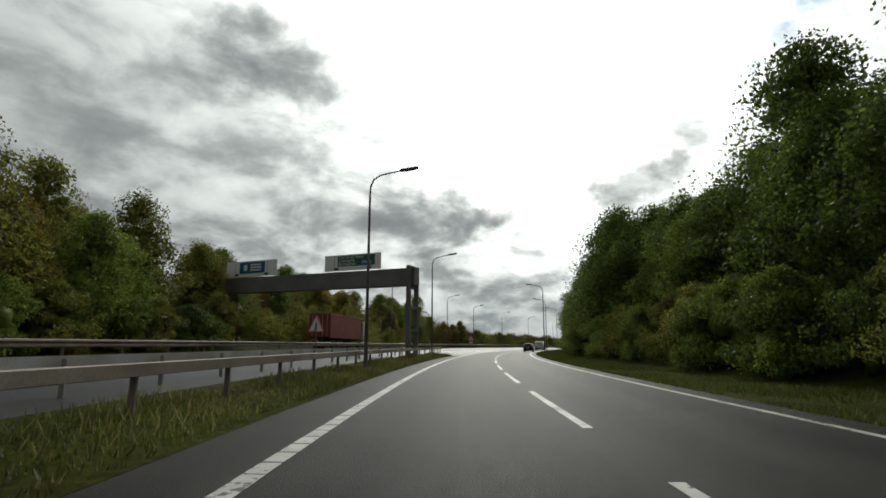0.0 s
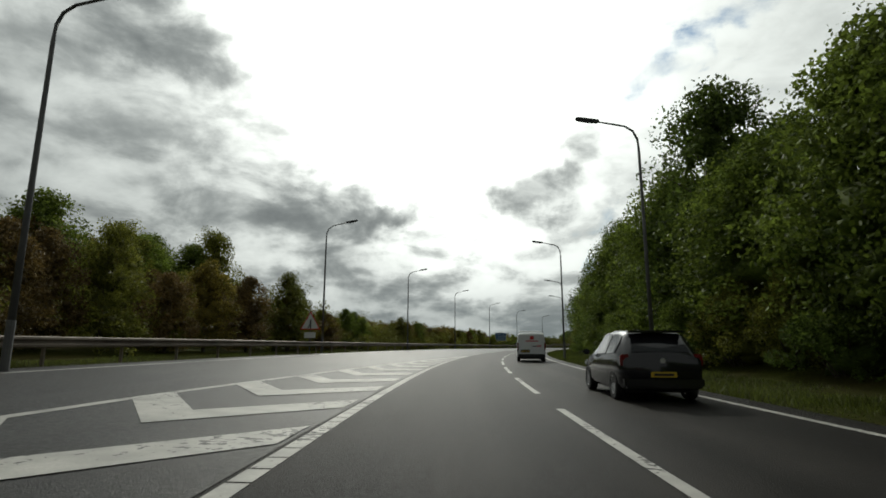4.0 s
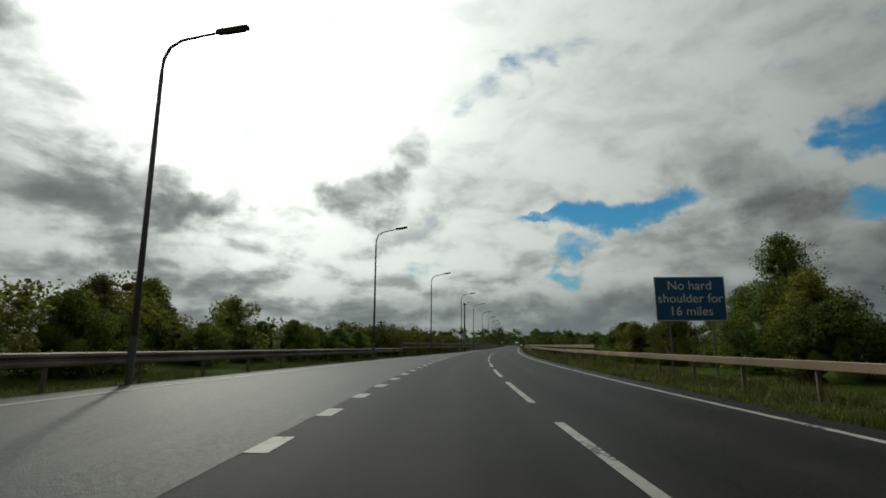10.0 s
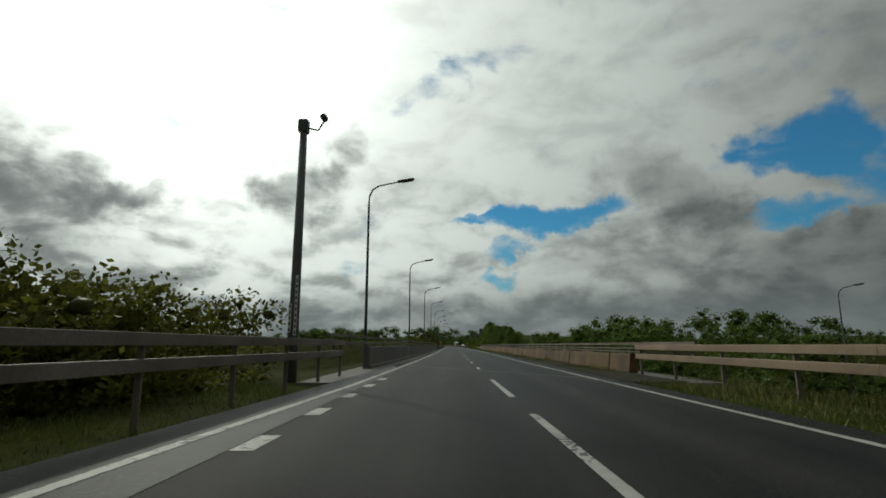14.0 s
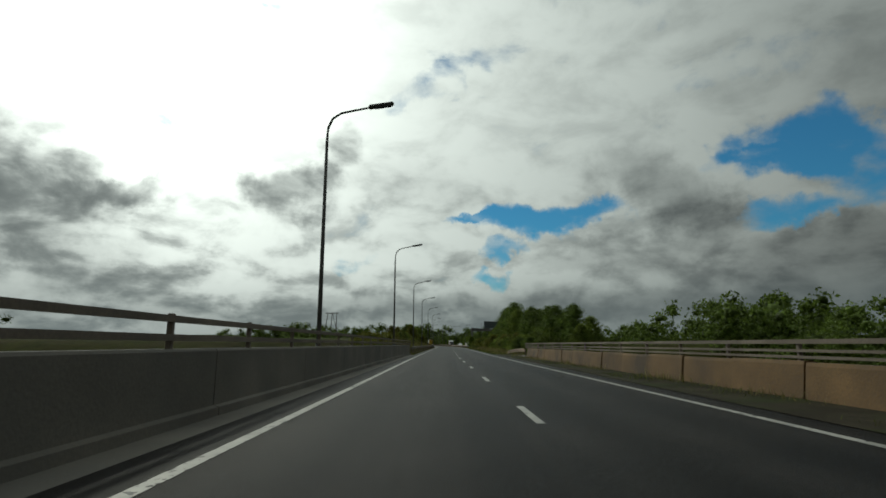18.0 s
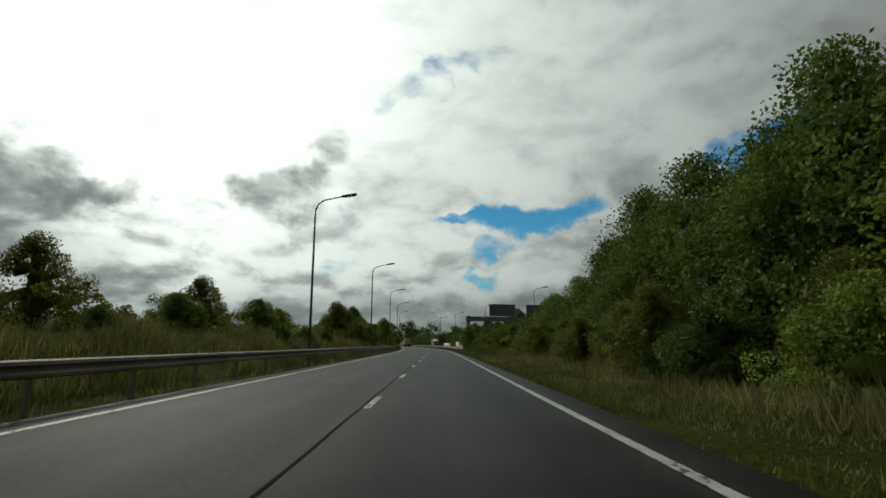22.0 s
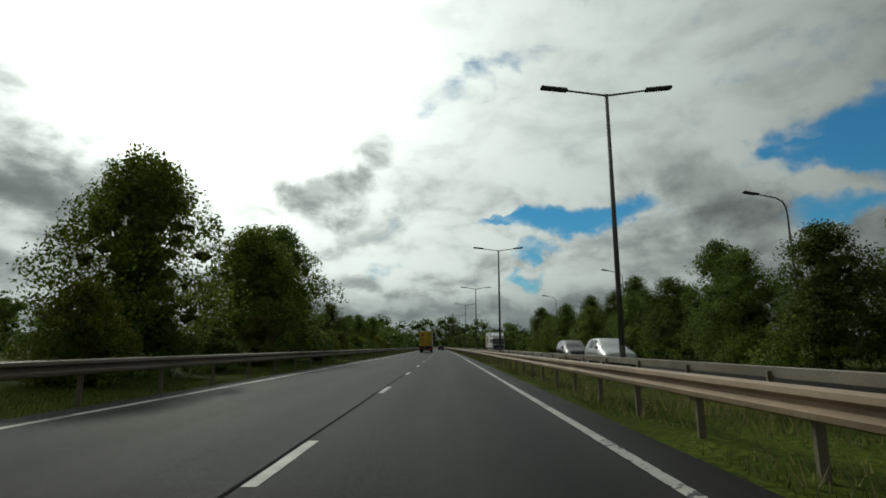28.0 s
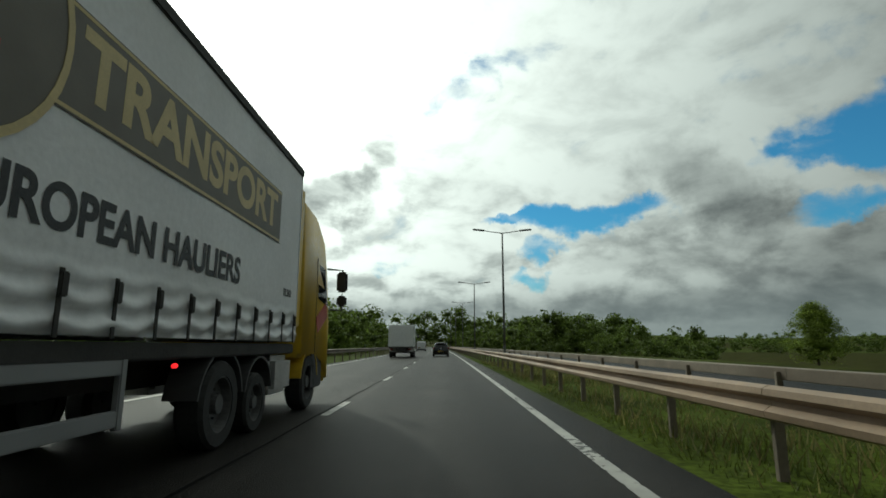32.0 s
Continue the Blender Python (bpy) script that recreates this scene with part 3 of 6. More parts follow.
def sweep(profile, s_list, d_of, z_of=None, bm=None):
    """A closed profile of (out, up) carried along the road at the offset d_of(s)."""
    rings = []
    for s in s_list:
        d = d_of(s)
        z0 = z_of(s, d) if z_of else road_z(s, d)
        rings.append([at(s, d + u, z0 + w) for u, w in profile])
    return loft(rings, bm)


def strip(s_list, d0, d1, lift, bm=None, zf=road_z, mid=0):
    """A flat band on the road between the offsets d0(s) and d1(s)."""
    bm = bm or bmesh.new()
    rows, place = [], {}
    n = 2 + mid
    for s in s_list:
        a, b = d0(s), d1(s)
        ds = [a + (b - a) * i / (n - 1) for i in range(n)]
        rows.append([bm.verts.new(at(s, d, zf(s, d) + lift)) for d in ds])
        for v, d in zip(rows[-1], ds):
            place[v] = (d, s)
    for r0, r1 in zip(rows, rows[1:]):
        for k in range(n - 1):
            bm.faces.new((r0[k], r0[k + 1], r1[k + 1], r1[k]))
    uv = bm.loops.layers.uv.new("UVMap")
    for f in bm.faces:
        for lp in f.loops:
            lp[uv].uv = place[lp.vert]
    bmesh.ops.recalc_face_normals(bm, faces=bm.faces)
    for f in bm.faces:
        if f.normal.z < 0:
            f.normal_flip()
    return bm


def steps(a, b, n):
    return [a + (b - a) * i / n for i in range(n + 1)]


def text_ob(name, body, size, material, parent, m, extrude=0.004, align="CENTER", width=None, bold=0.0):
    cu = bpy.data.curves.new(name, "FONT")
    cu.offset = bold
    cu.body, cu.size, cu.extrude, cu.align_x, cu.align_y = body, size, extrude, align, "CENTER"
    tmp = bpy.data.objects.new(name, cu)
    scene.collection.objects.link(tmp)
    me = bpy.data.meshes.new_from_object(tmp.evaluated_get(bpy.context.evaluated_depsgraph_get()))
    bpy.data.objects.remove(tmp)
    if width:
        xs = [v.co.x for v in me.vertices]
        k = width / max(1e-6, max(xs) - min(xs))
        for v in me.vertices:
            v.co.x *= k
    me.materials.clear()
    me.materials.append(material)
    ob = new(name, me)
    ob.parent, ob.matrix_basis = parent, m
    return ob


# ---- road surfaces ----
def flat_z(s, d):
    return 0.0


ROAD_R = 4.35       # right edge of the tarmac
road = mesh_ob("road", strip(steps(-110, 1450, 390), lambda s: (-5.0 if s < 58 else -3.95) if s < 330 else edge_left(s) - 0.75, lambda s: ROAD_R, 0.0, zf=flat_z, mid=4), ASPHALT)
tagged(road, "two lanes of worn grey asphalt with dark wheel tracks", "road", kind="structure")
slip = mesh_ob("road_joining", strip(steps(-110, 330, 150), lambda s: edge_left(s) - 0.9, lambda s: -8.0 if s < 57 else -3.93, 0.0, mid=3), ASPHALT_WET)
tagged(slip, "damp shiny asphalt of the joining road that narrows", "road", kind="structure")
nose = mesh_ob("verge_between_roads", strip(steps(-110, 58, 60), lambda s: -8.06, lambda s: -4.99, 0.006, zf=lambda s, d: max(0.0, road_z(s, d) - road_z(s, -4.99) * (d + 8.06) / 3.07), mid=4), GRASS)
tagged(nose, "rough grass verge between the joining road and the lanes", "verge", kind="structure")
other = mesh_ob("road_opposite", strip(steps(480, 1450, 200), lambda s: np.interp(s, [480, 560, 611, 660, 1500], [36, 23, 12.2, 8.1, 8.1]),
                                       lambda s: np.interp(s, [480, 560, 611, 660, 1500], [46, 34, 23, 19.4, 19.4]), -0.02, zf=flat_z, mid=2), ASPHALT)
tagged(other, "grey asphalt of the opposite carriageway", "road", kind="structure")


def line_mark(name, s_list, d_of, width, label):
    ob = mesh_ob(name, strip(s_list, lambda s: d_of(s) - width / 2, lambda s: d_of(s) + width / 2, 0.006), PAINT)
    return tagged(ob, label, "road marking", kind="structure")


def ribbed_line(name, s0, s1, d_of, width, label):
    """An edge line of raised ribs with thin gaps, in one sheet."""
    bm, q = bmesh.new(), s0
    while q < s1:
        for a, b, w in ((q, q + 0.42, width), (q + 0.42, q + 0.5, width * 0.86)):
            vs = [bm.verts.new(at(u, d_of(u) + k * w / 2, road_z(u, d_of(u)) + 0.006)) for u, k in ((a, -1), (a, 1), (b, 1), (b, -1))]
            bm.faces.new(vs).normal_update()
        q += 0.5
    for f in bm.faces:
        if f.normal.z < 0:
            f.normal_flip()
    return tagged(mesh_ob(name, bm, PAINT), label, "road marking", kind="structure")


ribbed_line("edge_line_right", -6, 800, lambda s: 3.65, 0.16, "solid white edge line, ribbed and worn")
line_mark("edge_line_right_far", steps(800, 1450, 160), lambda s: 3.65, 0.16, "solid white edge line running on")
line_mark("edge_line_left", steps(-110, 5, 30), lambda s: -3.75, 0.22, "solid white ribbed edge line beside the verge")
ribbed = thing("ribbed_edge_line", "white ribbed edge line of short raised blocks", "road marking", kind="structure")
for i in range(266):
    q = 5.02 + i * 0.5
    part("block", strip([q, q + 0.455], lambda s: -3.86, lambda s: -3.64, 0.008), PAINT, ribbed)
line_mark("lane_joint", steps(440, 1100, 330), lambda s: -0.11 + 0.012 * math.sin(s * 1.7), 0.045, "dark sealed joint beside the lane dashes").data.materials[0] = SEAM
line_mark("edge_line_outer", steps(-110, 150, 65), edge_left, 0.16, "solid white edge line on the outer side")
ribbed_line("edge_line_outer_ribbed", 150, 800, edge_left, 0.17, "ribbed white edge line on the outer side")
line_mark("edge_line_outer_far", steps(800, 1450, 160), edge_left, 0.16, "solid white edge line running on")
line_mark("edge_line_nose", steps(57, 138, 30), chevron_left, 0.2, "solid white line of the chevron area")
line_mark("edge_line_opposite", steps(490, 1450, 200), lambda s: np.interp(s, [480, 560, 611, 660, 1500], [36.7, 23.7, 12.9, 8.8, 8.8]), 0.16, "white edge line of the opposite carriageway")

lane_dashes = thing("lane_dashes", "white dashes between the lanes, worn along the middle", "road marking", kind="structure")


def dash(s, length, d_of, width, parent):
    return part("dash", strip(steps(s, s + length, 3), lambda q: d_of(q) - width / 2, lambda q: d_of(q) + width / 2, 0.006), PAINT, parent)


q = 7.8 - 117
while q < 318:
    dash(q - float(np.interp(q, [200, 287], [0, 2.6])), 6.0, lambda s: 0.0, 0.15, lane_dashes)
    q += 9.0
q = 324.9
while q < 1000:
    dash(q + (2.5 if q > 610 else 0.0), 2.2, lambda s: 0.0, 0.14, lane_dashes)
    q += 9.0
merge_dashes = thing("merge_dashes", "short broad white dashes beside the joining lane", "road marking", kind="structure")
q = 140.0
while q < 318:
    dash(q, 1.0, lambda s: -3.78, 0.28, merge_dashes)
    q += 2.0 if q > 400 else 3.0
# chevrons
chevrons = thing("chevrons", "broad white chevron bars on the nose between the roads", "road marking", kind="structure")
for i in range(20):
    s = 66 + i * 3.7
    a, b = chevron_left(s), -3.75
    w = b - a
    if w < 0.8:
        continue
    bm = bmesh.new()
    tip = a + w * 0.42
    ln = 1.35
    k = 0.55
    pts = [(s + w * 0.58 * k * 2.2, b - 0.25), (s + w * 0.58 * k * 2.2 + ln, b - 0.25), (s + ln, tip), (s + w * 0.42 * k * 2.2 + ln, a + 0.25), (s + w * 0.42 * k * 2.2, a + 0.25), (s, tip)]
    vs = [bm.verts.new(at(u, v, road_z(u, v) + 0.012)) for u, v in pts]
    bm.faces.new((vs[0], vs[1], vs[2], vs[5]))
    bm.faces.new((vs[5], vs[2], vs[3], vs[4]))
    bmesh.ops.recalc_face_normals(bm, faces=bm.faces)
    part("chevron", bm, PAINT, chevrons)


# ---- safety barriers ----
W_BEAM = [(0.0, 0.0), (0.07, 0.03), (0.08, 0.09), (0.0, 0.14), (0.0, 0.19), (0.08, 0.24), (0.07, 0.30), (0.0, 0.33), (-0.012, 0.33), (-0.012, 0.0)]
BOX_BEAM = [(-0.09, 0.0), (0.09, 0.0), (0.1, 0.01), (0.1, 0.19), (0.09, 0.2), (-0.09, 0.2), (-0.1, 0.19), (-0.1, 0.01)]


def barrier(label, s0, s1, d_of, top=0.75, rails=((W_BEAM, 0.31),), gap=3.2, side=1, material=None, post_m=None, zf=None, seg=4, post_out=0.12):
    """Rails in lengths on posts. side: +1 faces the right."""
    material, post_m = material or STEEL, post_m or STEEL
    b = thing("safety_barrier", label, "crash barrier")
    z_of = zf or (lambda s, d: road_z(s, d))
    n = max(1, round((s1 - s0) / gap / seg))
    for prof, drop in rails:
        pr = [(u * side, w + top - drop) for u, w in prof]
        for a, c in zip(steps(s0, s1, n), steps(s0, s1, n)[1:]):
            part("rail", sweep(pr, steps(a + 0.006, c - 0.006, seg), d_of, z_of), material, b)
    post = None
    m = max(1, round((s1 - s0) / gap))
    for s in steps(s0 + 0.4, s1 - 0.4, m):
        d = d_of(s) - side * post_out
        mtx = along(s, d, z_of(s, d))
        if post is None:
            bm = box((0.1, 0.07, top + 0.1), (0, 0, (top + 0.1) / 2 - 0.15), 0.008)
            post = part("post", bm, post_m, b, m=mtx)
        else:
            share(post, b, mtx)
    return b


barrier("brown weathered steel crash barrier on posts beside the grass verge", -60, 63, lambda s: -6.75 - max(0, s - 56) * 0.05, top=0.78,
        rails=((BOX_BEAM, 0.2),), side=1, material=RUSTY, post_m=RUSTY, post_out=0.0)
barrier("long brown steel crash barrier behind the outer edge line", -60, 262, lambda s: edge_left(s) - 1.4, top=0.80, rails=((W_BEAM, 0.33),), side=1, material=RUSTY, post_m=RUSTY)
barrier("brown double-rail crash barrier before the bridge", 262, 320, lambda s: edge_left(s) - 1.5, top=1.36,
        rails=((BOX_BEAM, 0.2), (BOX_BEAM, 0.6)), side=1, material=RUSTY, post_m=RUSTY, post_out=0.0)
barrier("grey steel crash barrier between the roads beyond the verge", -60, 54, lambda s: -9.2, top=0.75, rails=((W_BEAM, 0.33),), side=-1, post_out=0.1)
barrier("tan single-rail crash barrier beside the bushy verge", 205, 262, lambda s: float(np.interp(s, [205, 240], [6.7, 6.3])), top=0.84,
        rails=((BOX_BEAM, 0.22),), side=-1, material=TAN, post_m=RUSTY, post_out=0.0)
barrier("tan double-rail crash barrier on the grass verge before the bridge", 246, 321, lambda s: 6.35 + max(0, 256 - s) * 0.03, top=1.18,
        rails=((BOX_BEAM, 0.2), (BOX_BEAM, 0.56)), side=-1, material=TAN, post_m=RUSTY, post_out=0.0)
barrier("short tan crash barrier that ends on the verge after the bridge", 440.5, 455, lambda s: 6.5, top=0.75, rails=((W_BEAM, 0.33),), side=-1, material=TAN, post_m=RUSTY, zf=lambda s, d: -0.42 * ((s - 440.5) / 14.5) ** 2)
barrier("brown steel crash barrier along the grass bank", 450, 1000, lambda s: edge_left(s) - 1.1, top=0.92, rails=((W_BEAM, 0.33),), side=1, material=RUSTY, post_m=RUSTY)
barrier("tan-brown corrugated steel crash barrier on the median beside the lane", 563, 1100, lambda s: 5.15, top=0.80, rails=((W_BEAM, 0.33),), side=-1, material=TAN, post_m=RUSTY, gap=2.4, post_out=0.1)
barrier("brown open steel crash barrier of the opposite carriageway on the median", 640, 1100, lambda s: 7.6, top=0.80, rails=((BOX_BEAM, 0.18),), side=1, material=RUSTY, post_m=RUSTY, post_out=0.12)


# ---- bridge ----
def bridge():
    b = thing("bridge_parapet_right", "stained tan concrete parapet blocks with steel rails on top", "parapet", kind="structure")
    blk = None
    s = 322.0
    while s < 437:
        n = 2.9
        prof = [(-0.18, -0.05), (0.2, -0.05), (0.2, 0.75), (0.14, 0.80), (-0.05, 0.80), (-0.08, 0.72)]
        off, up = 0.022 * math.sin(s * 5.1), 0.014 * math.sin(s * 3.3)
        part("concrete_block", sweep(prof, [s + 0.025, s + n - 0.03], lambda q: 6.45 + off, lambda q, d: up), CONCRETE, b)
        s += n
    for z, k in ((0.86, 0.06), (1.0, 0.06), (1.18, 0.1)):
        part("rail", sweep([(-0.05, z), (0.05, z), (0.05, z + k), (-0.05, z + k)], steps(316, 440, 30), lambda q: 6.5, flat_z), RUSTY, b)
    p = None
    for s in steps(318, 439, 41):
        m = along(s, 6.52, 0.75)
        if p is None:
            p = part("post", box((0.08, 0.1, 0.52), (0, 0, 0.25), 0.01), RUSTY, b, m=m)
        else:
            share(p, b, m)
    b = thing("bridge_parapet_left", "grey concrete parapet wall with steel rails on top", "parapet", kind="structure")
    s = 326.0
    while s < 450:
        part("concrete_block", sweep([(-0.25, -0.05), (0.22, -0.05), (0.22, 0.12), (0.12, 0.15), (0.12, 1.06), (0.08, 1.1), (-0.25, 1.1)], [s + 0.01, s + 5.98], lambda q: edge_left(q) - 1.55, flat_z), CONCRETE_GREY, b)
        s += 6.0
    for z in (1.22, 1.5):
        part("rail", sweep([(-0.05, z), (0.05, z), (0.05, z + 0.1), (-0.05, z + 0.1)], steps(318, 456, 30), lambda q: edge_left(q) - 1.6, flat_z), RUSTY, b)
    p = None
    for s in steps(319, 455, 42):
        m = along(s, edge_left(s) - 1.62, 1.02)
        if p is None:
            p = part("post", box((0.08, 0.1, 0.62), (0, 0, 0.3), 0.01), RUSTY, b, m=m)
        else:
            share(p, b, m)
    deck = mesh_ob("bridge_deck", sweep([(-6.4, -1.3), (7.4, -1.3), (7.4, -0.02), (-6.4, -0.02)], steps(316, 450, 30), lambda q: 0.0, flat_z), CONCRETE_GREY)
    tagged(deck, "grey concrete bridge deck with gritty margins", "bridge", kind="structure")
    margin = mesh_ob("bridge_margin", strip(steps(316, 450, 60), lambda q: ROAD_R + 0.01, lambda q: 6.27, 0.012, zf=flat_z, mid=2), SOIL)
    tagged(margin, "dark gritty soil and litter along the bridge edge", "margin", kind="structure")
    for s in (329.5, 450.0):
        bm = bmesh.new()
        vs = [bm.verts.new(at(s - (d + 3.9) * 1.55 + e, d, 0.005)) for d, e in ((-4.4, 0), (4.2, 0), (4.2, 0.3), (-4.4, 0.3))]
        bm.faces.new(vs)
        j = mesh_ob("expansion_joint", bm, JOINT)
        tagged(j, "pale skewed expansion joint across the road", "road joint", kind="structure")


bridge()


# ---- street lamps ----
def lamp_mesh(double=False):
    lamp = thing("street_lamp", "tall grey steel street lamp with a flat lamp head", "street lamp")
    part("base", tube([(0, 0, -0.4), (0, 0, 1.3)], [0.1, 0.1], 10), POST, lamp)
    if not double:
        pts = [(0, 0, 1.2), (0, 0, 5), (0, 0, 8.7), (0.03, 0, 9.2), (0.18, 0, 9.55), (0.5, 0, 9.77), (1.0, 0, 9.88), (1.6, 0, 10.0)]
        part("pole", tube(pts, [0.085, 0.07, 0.055, 0.05, 0.045, 0.042, 0.04, 0.035], 10), POST, lamp, smooth=True)
        part("lamp_head", box((0.95, 0.24, 0.12), (0, 0, 0), 0.035), LAMPHEAD, lamp, m=pose(1.98, 0, 10.08, 0, -9.0, 0))
        part("diffuser", box((0.6, 0.17, 0.04), (0, 0, 0), 0.015), GLASS, lamp, m=pose(2.04, 0, 10.02, 0, -9.0, 0))
    else:
        part("pole", tube([(0, 0, 1.2), (0, 0, 6), (0, 0, 10.4)], [0.1, 0.085, 0.065], 10), POST, lamp, smooth=True)
        for k in (-1, 1):
            part("arm", tube([(0, 0, 10.35), (k * 1.45, 0, 10.55)], [0.04, 0.035], 8), POST, lamp)
            part("lamp_head", box((1.0, 0.24, 0.12), (0, 0, 0), 0.035), LAMPHEAD, lamp, m=pose(k * 1.92, 0, 10.62, 0, -k * 6.0, 0))
    return lamp


LEFT_LAMPS = [(25, -6.5), (50, -6.1), (-1, -6.5), (74, -16.2), (97, -12.7), (123, -13.4), (148.5, -12.6), (174, -11.7), (201, -11.0), (225.5, -10.0), (251, -8.6), (276.5, -7.4),
              (302, -6.0), (326, -5.8), (353, -5.75), (380, -5.75), (407, -5.75), (435, -5.75), (462, -5.8), (489, -6.0), (516, -6.0), (543, -5.9), (570, -6.05), (597, -6.1), (626, -6.2)]
RIGHT_LAMPS = [(105, 5.2), (131, 5.2), (160.2, 6.7), (185.3, 6.2), (79, 5.6)]
lamp = lamp_mesh()
first = True
for s, d in LEFT_LAMPS:
    m = along(s, d, gz(s, d) if d < -7 else -0.1)
    if first:
        lamp.matrix_basis, first = m, False
        tagged(lamp, group="lamps along the left side")
    else:
        copy_thing(lamp, m)
for s, d in RIGHT_LAMPS:
    tagged(copy_thing(lamp, along(s, d, 0.1, 180)), group="lamps along the right side")
for s, d in ((545, 21.8), (570.5, 17.4), (601, 13.2), (631, 9.2), (602, 28)):
    tagged(copy_thing(lamp, along(s, d, gz(s, d), 0)), group="lamps beside the opposite carriageway")
for s, d in ((303, 28.6), (325.7, 47.9), (361, 44)):
    tall = copy_thing(lamp, along(s, d, gz(s, d), 0))
    tall.scale = (1.3, 1.3, 1.42)
    tagged(tall, "very tall grey street lamp in the low land beside the road", group="lamps in the low land")
for s, d in ((645, 21.5), (676, 21.5), (707, 22.5), (738, 21.5)):
    tagged(copy_thing(lamp, along(s, d, gz(s, d), 180)), group="lamps beyond the opposite carriageway")
twin = lamp_mesh(True)
tagged(twin, "tall grey steel lamp post with two lamp heads on the median", group="lamps on the median")
twin.matrix_basis = along(664.5, 7.6, -0.1)
for s in (696, 729.8, 762.5, 801, 837, 873, 909, 945, 981):
    copy_thing(twin, along(s, 6.85, -0.1))


# ---- trees and shrubs ----
_g = (1 + 5 ** 0.5) / 2
ICO = np.array([(-1, _g, 0), (1, _g, 0), (-1, -_g, 0), (1, -_g, 0), (0, -1, _g), (0, 1, _g), (0, -1, -_g), (0, 1, -_g), (_g, 0, -1), (_g, 0, 1), (-_g, 0, -1), (-_g, 0, 1)]) / 1.902
ICO_F = [(0, 11, 5), (0, 5, 1), (0, 1, 7), (0, 7, 10), (0, 10, 11), (1, 5, 9), (5, 11, 4), (11, 10, 2), (10, 7, 6), (7, 1, 8),
         (3, 9, 4), (3, 4, 2), (3, 2, 6), (3, 6, 8), (3, 8, 9), (4, 9, 5), (2, 4, 11), (6, 2, 10), (8, 6, 7), (9, 8, 1)]


def core(rng, c, r):
    """The dense twiggy inside of a clump of leaves: a ragged lump that the leaves hide."""
    return c + ICO * (r * (0.45 + 0.75 * rng.random((12, 1)))) * np.array([1, 1, 0.8])


def crown_mesh(name, rng, height, width, clumps, per, leaf, material, low=0.25, trunk=True):
    """Leaves in many uneven clumps; returns the crown's mesh and the limb ends."""
    leaves, lumps, ends = [], [], []
    for c in range(clumps):
        a = rng.random() * 2 * math.pi
        u = rng.random() ** 0.6
        f = low + (1 - low) * rng.random() ** 0.85
        prof = math.sin(math.pi * min(1, (0.14 + 0.86 * (f - low) / (1 - low)) ** 0.75)) ** 0.7
        r = width * 0.5 * (0.25 + 0.75 * u) * prof * (0.85 + 0.3 * rng.random())
        c0 = np.array([r * math.cos(a), r * math.sin(a), height * f])
        ends.append(c0)
        cr = max(leaf * 3.4, height * 0.075) * (0.8 + 0.8 * rng.random())
        n = int(per * (0.6 + 0.8 * rng.random()))
        pts = rng.normal(size=(n, 3))
        pts /= np.linalg.norm(pts, axis=1)[:, None]
        pts = c0 + pts * (cr * (0.5 + 0.68 * rng.random((n, 1)) ** 0.7)) * np.array([1, 1, 0.78])
        nr = rng.normal(size=(n, 3)) + np.array([0, 0, 0.5])
        nr /= np.linalg.norm(nr, axis=1)[:, None]
        t = np.cross(nr, rng.normal(size=(n, 3)))
        t /= np.linalg.norm(t, axis=1)[:, None]
        b = np.cross(nr, t)
        sz = leaf * (0.5 + 0.7 * rng.random((n, 1)))
        quad = np.stack([pts - t * sz * 0.6, pts + b * sz * 0.36, pts + t * sz * 0.6, pts - b * sz * 0.36], 1).reshape(-1, 3)
        leaves.append(quad)
        if u < 0.8:
            lumps.append(core(rng, c0 * np.array([0.86, 0.86, 0.97]), cr * 0.4))
    # the dense shaded inside of the crown
    for i in range(9):
        f = low + (1 - low) * (0.06 + 0.78 * i / 8)
        prof = math.sin(math.pi * min(1, (0.14 + 0.86 * (f - low) / (1 - low)) ** 0.75)) ** 0.7
        a = rng.random() * 6.283
        q = np.array([math.cos(a), math.sin(a), 0]) * width * 0.10 * prof + np.array([0, 0, height * f])
        lumps.append(core(rng, q, max(width * 0.19 * prof, 0.1)))
    leaves = np.concatenate(leaves)
    n = len(leaves)
    tris = np.concatenate([np.array(ICO_F) + n + 12 * i for i in range(len(lumps))])
    me = quick_mesh(name, np.concatenate([leaves] + lumps), np.arange(n), tris)
    me.materials.append(material)
    return me, ends


